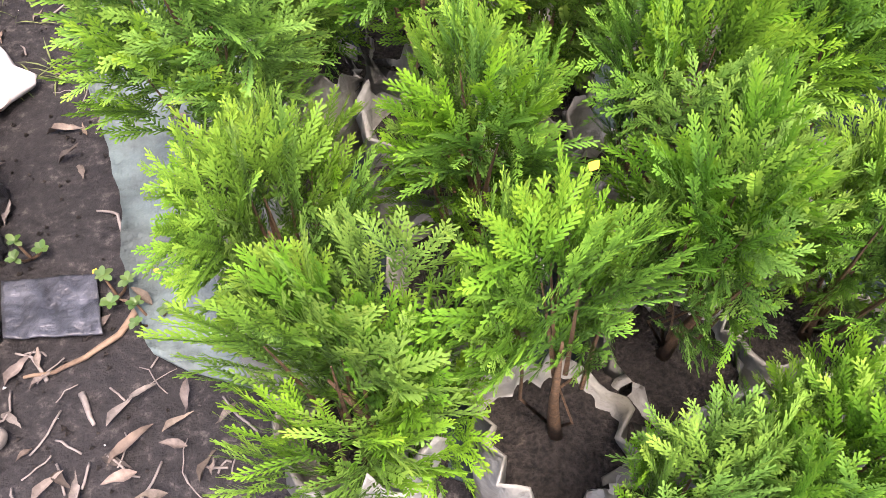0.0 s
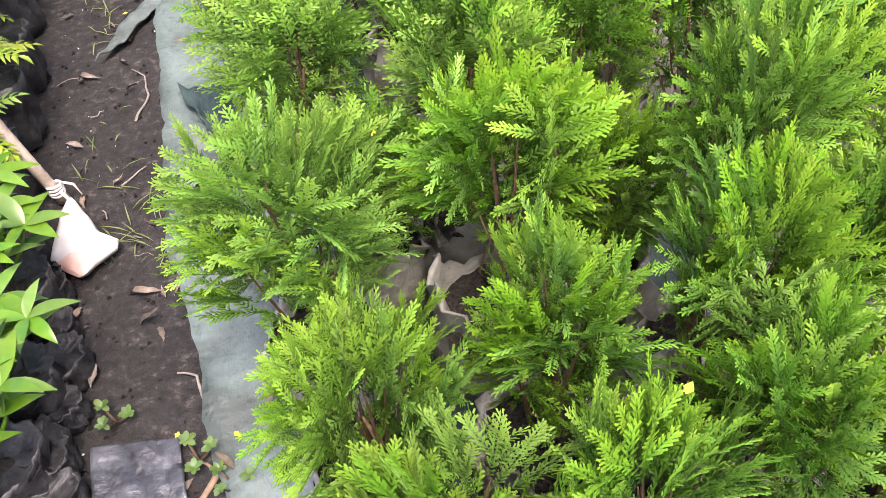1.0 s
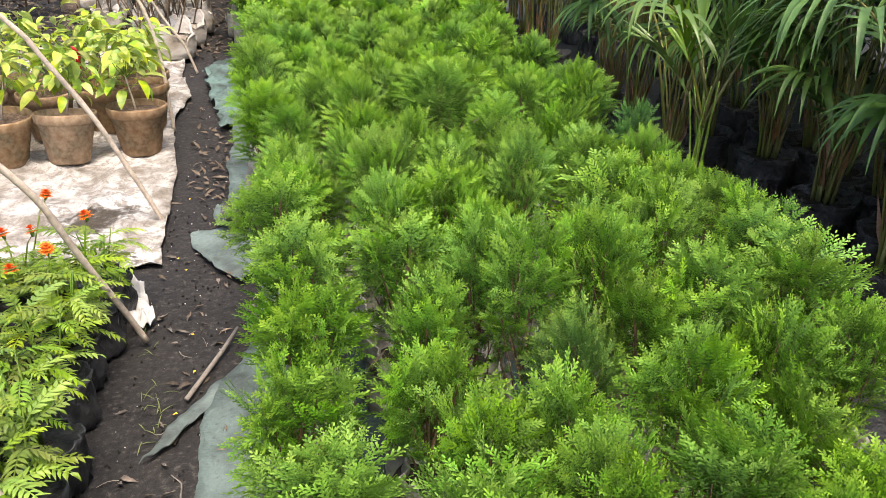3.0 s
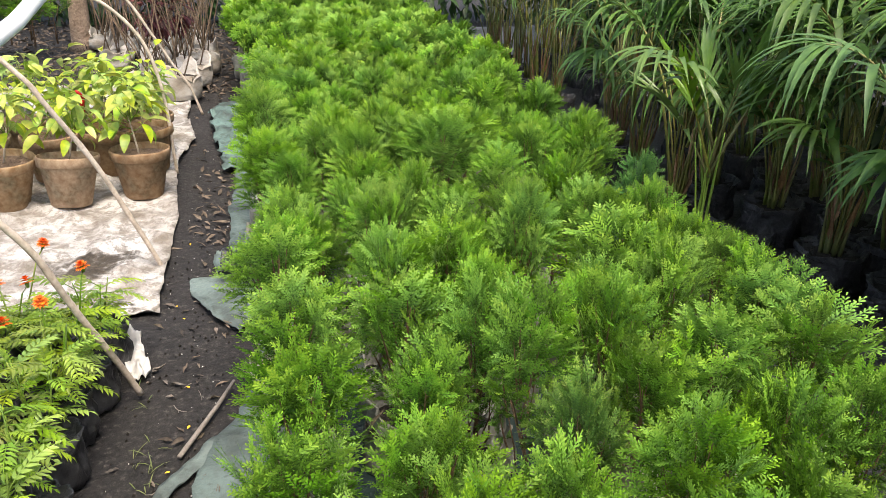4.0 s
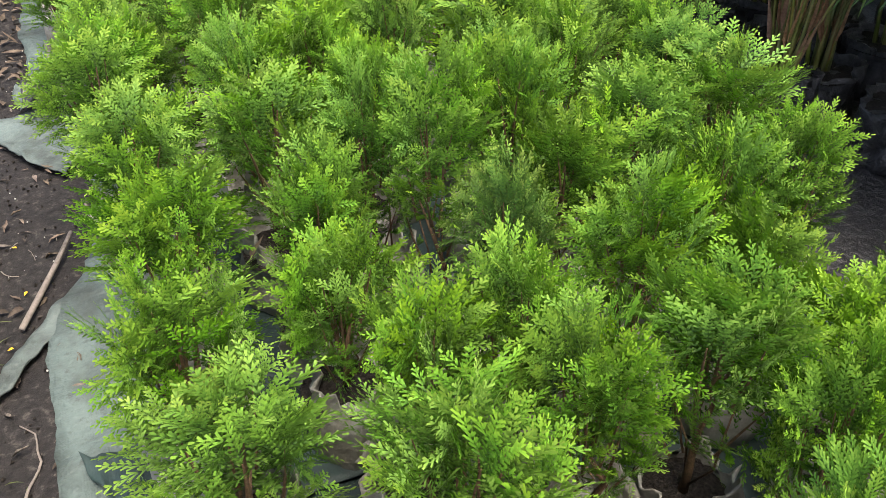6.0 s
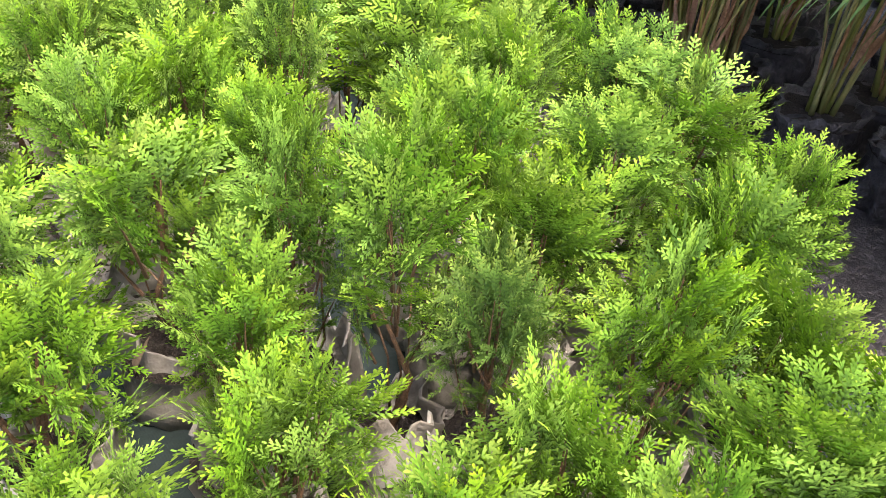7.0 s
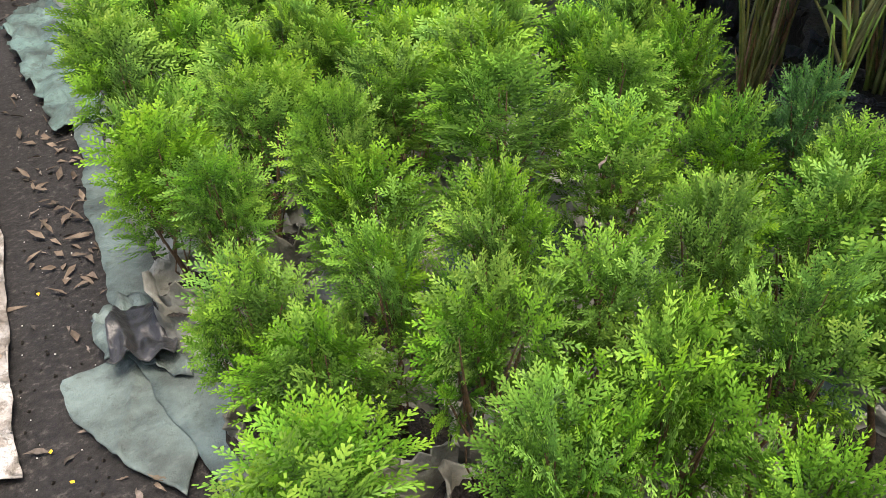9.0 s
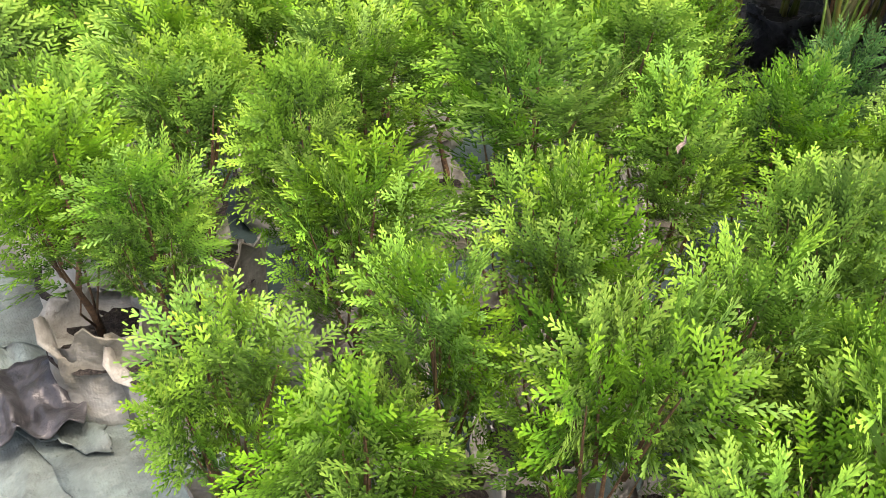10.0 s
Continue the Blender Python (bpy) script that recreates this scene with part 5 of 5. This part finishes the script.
for _ in range(6):
    g = Geo()
    leaf(g, (0, 0, 0.004), Vector((1, RL.uniform(-0.2, 0.2), 0.12)), Vector((RL.uniform(-0.4, 0.4), 0, 1)), RL.uniform(0.04, 0.08), RL.uniform(0.01, 0.02), 0, seg=6, droop=RL.uniform(-0.6, 0.9), fold=RL.uniform(0.2, 1.3), blunt=RL.uniform(0.5, 0.9))
    g.v = [Vector(q) + wobble(q, 45, 0.007) + wobble(q, 130, 0.004) for q in g.v]
    g.v = [(x, y, abs(z) + 0.001) for x, y, z in g.v]
    DEAD.append(g.mesh("dead_leaf", M_DEADLEAF))
spots = [(RL.uniform(-0.45, -0.2), RL.uniform(0.9, 3.2)) for _ in range(45)] + [(RL.uniform(-0.55, -0.25), RL.uniform(3.2, 6.2)) for _ in range(34)] + [(RL.uniform(-0.66, -0.4), RL.uniform(5.8, 8.0)) for _ in range(60)] + [(RL.uniform(-0.4, 0.0), RL.uniform(0.3, 0.75)) for _ in range(30)] + [(RL.uniform(-0.2, -0.05), RL.uniform(0.7, 3.0)) for _ in range(20)] + [(RL.gauss(-0.31, 0.06), RL.gauss(2.75, 0.25)) for _ in range(14)]
for x, y in spots:
    k = RL.uniform(0.4, 0.95)
    tagged(put("dead_leaf", RL.choice(DEAD), pose(x, y, ground_height(x, y) + (0.02 if x > -0.22 else 0.0), RL.uniform(-12, 12), RL.uniform(-8, 8), RL.uniform(0, 360)) @ Matrix.Diagonal((k, k, k, 1))), "dry curled brown leaf lying on the soil", "dead leaf", "fallen leaves")

g = Geo()
for _ in range(60):
    cx, cy = RL.choice(((-0.36, 1.45), (-0.38, 1.62), (-0.4, 2.0), (-0.42, 2.35), (-0.35, 1.25), (-0.38, 2.12), (-0.3, 1.3)))
    p = Vector((cx + RL.gauss(0, 0.03), cy + RL.gauss(0, 0.04), 0.0))
    leaf(g, p, Vector((RL.gauss(0, 0.8), RL.gauss(0, 0.8), 0.7)), Vector((0, 0, 1)), RL.uniform(0.025, 0.07), 0.0035, 0, seg=3, droop=0.8, fold=0.3)
tagged(put("grass", g.mesh("grass", M_GRASS)), "thin tufts of grass on the path", "grass", kind="stuff")

g = Geo()
for _ in range(120):
    x, y, r = RL.uniform(-0.46, -0.2), RL.uniform(0.4, 6), RL.uniform(0.001, 0.0035)
    z = ground_height(x, y)
    pts = [Vector((RL.gauss(0, 1), RL.gauss(0, 1), RL.gauss(0, 1))).normalized() * r for _ in range(4)]
    top_ = Vector((x, y, z + r * 0.6))
    g.add([top_ + Vector((r, 0, 0)), top_ + Vector((-r * 0.5, r * 0.8, 0)), top_ + Vector((-r * 0.6, -r * 0.7, 0)), top_ + Vector((0, 0, r)), top_ - Vector((0, 0, r))],
          [(0, 1, 3), (1, 2, 3), (2, 0, 3), (1, 0, 4), (2, 1, 4), (0, 2, 4)])
tagged(put("pale_chips", g.mesh("pale_chips", M_PEBBLE, smooth=False)), "scattered pale stone chips on the soil", "gravel", kind="stuff")

petal = Geo()
leaf(petal, (0, 0, 0.003), Vector((1, 0, 0.1)), Vector((0, 0, 1)), 0.014, 0.009, 0, seg=3, droop=0.3, fold=0.3)
PETAL = petal.mesh("petal", M_YELLOW)
for x, y, z in ((-0.159, 0.793, 0.02), (-0.242, 0.823, 0.01), (0.269, 0.397, 0.56), (0.125, 0.961, 0.4), (-0.31, 2.05, 0.004), (-0.28, 2.25, 0.004), (-0.36, 2.9, 0.004), (-0.4, 3.0, 0.004), (-0.3, 2.45, 0.004), (-0.41, 3.6, 0.004)):
    tagged(put("fallen_petal", PETAL, pose(x, y, z, 0, 0, RL.uniform(0, 360))), "small yellow fallen petal", "petal", "fallen petals")

# ---- crumbs of soil and fine dry roots ----
g = Geo()
for _ in range(600):
    x, y, r = RL.uniform(-0.48, -0.14), 0.3 + 3.6 * RL.random() ** 1.6, RL.uniform(0.0015, 0.006)
    z, q = ground_height(x, y) + r * 0.3, r * RL.uniform(0.6, 1.2)
    g.add([(x + r, y, z), (x - r * 0.5, y + q, z), (x - r * 0.6, y - q * 0.8, z), (x, y, z + q), (x, y, z - r)],
          [(0, 1, 3), (1, 2, 3), (2, 0, 3), (1, 0, 4), (2, 1, 4), (0, 2, 4)])
tagged(put("soil_crumbs", g.mesh("soil_crumbs", M_POTSOIL, smooth=False)), "loose crumbs of black soil on the path", "soil", kind="stuff")
g = Geo()
for _ in range(70):
    x, y, a, ln = RL.uniform(-0.42, -0.06), RL.uniform(0.32, 0.72) if RL.random() < 0.7 else RL.uniform(0.7, 2.6), RL.uniform(0, 6.28), RL.uniform(0.03, 0.09)
    if y > 0.65 and x > -0.22:
        continue
    pts = []
    for k in range(5):
        a += RL.gauss(0, 0.35)
        x, y = x + math.cos(a) * ln / 5, y + math.sin(a) * ln / 5
        pts.append((x, y, ground_height(x, y) + RL.uniform(0.001, 0.006)))
    tube(g, pts, RL.uniform(0.0007, 0.002), 4)
tagged(put("dry_roots", g.mesh("dry_roots", M_STICK)), "fine dry roots and stalks scattered on the soil", "roots", kind="stuff")

# ---- weeds and roots at the edge of the path ----
ROUND = []
for _ in range(3):
    g = Geo()
    leaf(g, (0, 0, 0), Vector((1, 0, 0.4)), Vector((0, 0, 1)), 0.02, 0.0125, 0, seg=6, droop=0.5, fold=0.12, blunt=1.1, full=0.5)
    ROUND.append(g.mesh("leaf", M_WEED))


def weed(x, y, rng, stems=4, spreadness=0.05):
    t = base("weed", pose(x, y, 0.005, 0, 0, rng.uniform(0, 360)), "small fleshy-leaved weed with reddish stems on the soil", "weed", "weeds")
    for s in range(stems):
        a = s * 6.28 / stems + rng.uniform(-0.4, 0.4)
        e = Vector((spreadness * math.cos(a), spreadness * math.sin(a), rng.uniform(0.02, 0.045)))
        g = Geo()
        tube(g, [(0, 0, 0), (e.x * 0.5, e.y * 0.5, e.z * 0.35), e], [0.0028, 0.0023, 0.0016], 5)
        put("stem", g.mesh("stem", M_TWIG), None, t)
        for k in range(6):
            put("leaf", rng.choice(ROUND), pose(*e, 0, 0, k * 60 + rng.uniform(-12, 12)) @ pose(0, 0, 0, 0, rng.uniform(-40, 15), 0) @ Matrix.Diagonal([rng.uniform(0.5, 0.85)] * 3 + [1]), t)


for x, y in ((-0.215, 0.77), (-0.165, 0.71), (-0.335, 0.87)):
    weed(x, y, RL, 3, 0.024)


def ground_tube(name, line, r, mat, label, category):
    g = Geo()
    pts = []
    for i in range(len(line) - 1):
        for s in range(5):
            p = Vector(line[i]).lerp(Vector(line[i + 1]), s / 5)
            pts.append(Vector((p.x, p.y, ground_height(p.x, p.y) + r * 0.7)) + wobble((p.x, p.y, 2), 25, 0.005))
    tube(g, pts, [r * (1 - 0.6 * i / len(pts)) for i in range(len(pts))], 7)
    return tagged(put(name, g.mesh(name, mat)), label, category)


g = Geo()
tube(g, [(-0.36, 0.579, 0.022), (-0.363, 0.581, 0.022), (-0.367, 0.584, 0.022), (-0.402, 0.608, 0.023), (-0.446, 0.636, 0.025), (-0.55, 0.705, 0.029), (-0.75, 0.84, 0.035)], [0.011, 0.0145, 0.016, 0.0165, 0.0165, 0.017, 0.017], 14)
tagged(put("bamboo_end", g.mesh("bamboo_end", M_BAMBOO_GREY)), "cut end of a weathered bamboo pole on the soil", "bamboo pole")
ground_tube("dry_vine", [(-0.19, 0.74, 0), (-0.215, 0.705, 0), (-0.26, 0.68, 0), (-0.3, 0.668, 0), (-0.35, 0.672, 0)], 0.0056, M_BROWNSTEM, "knotty dry brown vine stem lying on the soil", "dry stem")
ground_tube("dry_vine", [(-0.19, 0.74, 0), (-0.197, 0.85, 0), (-0.21, 0.92, 0), (-0.25, 0.94, 0)], 0.004, M_STICK, "long dry vine stem at the edge of the sheet", "dry stem")
for x, y in ((-0.12, 0.752), (-0.15, 0.688), (-0.168, 0.79), (-0.225, 0.77)):
    ground_tube("dry_root", [(-0.188, 0.738, 0), ((x - 0.188) / 2, (y + 0.738) / 2 + 0.008, 0), (x, y, 0)], 0.0034, M_BROWNSTEM, "short dry brown root on the soil", "root")
ground_tube("dry_vine", [(-0.31, 0.66, 0), (-0.33, 0.7, 0), (-0.36, 0.72, 0)], 0.003, M_STICK, "short dry pale vine stem on the soil", "dry stem")
ground_tube("dry_twig", [(-0.3, 1.62, 0), (-0.27, 1.7, 0), (-0.28, 1.78, 0), (-0.31, 1.82, 0)], 0.003, M_STICK, "thin curved dry twig on the soil", "twig")
ground_tube("dry_twig", [(-0.27, 0.63, 0), (-0.25, 0.57, 0)], 0.005, M_STICK, "short grey twig on the soil", "twig")
ground_tube("dry_twig", [(-0.33, 1.42, 0), (-0.27, 1.48, 0)], 0.0025, M_STICK, "thin dry twig on the soil", "twig")
for x, y, k, a in ((-0.335, 0.653, 0.7, 30), (-0.322, 0.68, 0.6, 100), (-0.24, 0.575, 1.1, 35), (-0.3, 0.53, 0.8, 320), (-0.24, 0.52, 1.1, 40), (-0.2, 0.5, 0.9, 200), (-0.27, 0.47, 0.8, 90), (-0.17, 0.55, 0.9, 10), (-0.22, 0.43, 1.1, 300), (-0.33, 0.5, 1.0, 20), (-0.3, 0.45, 0.8, 150), (-0.13, 0.47, 0.9, 60), (-0.1, 0.4, 0.9, 220)):
    tagged(put("dead_leaf", RL.choice(DEAD), pose(x, y, ground_height(x, y) + 0.004, RL.uniform(-15, 15), RL.uniform(-10, 10), a) @ Matrix.Diagonal((k, k, k, 1))), "large dry curled brown leaf on the soil", "dead leaf", "fallen leaves")

# ---- dry leaves caught on the sacks and crowns ----
for x, y, z, k, a in ((0.69, 2.63, 0.25, 1.1, 80), (0.191, 1.898, 0.19, 1.2, 20), (0.606, 2.637, 0.585, 0.5, 10), (0.42, 1.0, 0.15, 1.0, 50), (0.12, 0.86, 0.03, 1.0, 130), (-0.11, 2.2, 0.035, 0.9, 60), (0.9, 1.53, 0.2, 1.0, 0)):
    tagged(put("dead_leaf", RL.choice(DEAD), pose(x, y, z, RL.uniform(-30, 30), RL.uniform(-40, 10), a) @ Matrix.Diagonal((k, k, k, 1))), "dry reddish brown leaf caught among the thujas", "dead leaf", "fallen leaves")
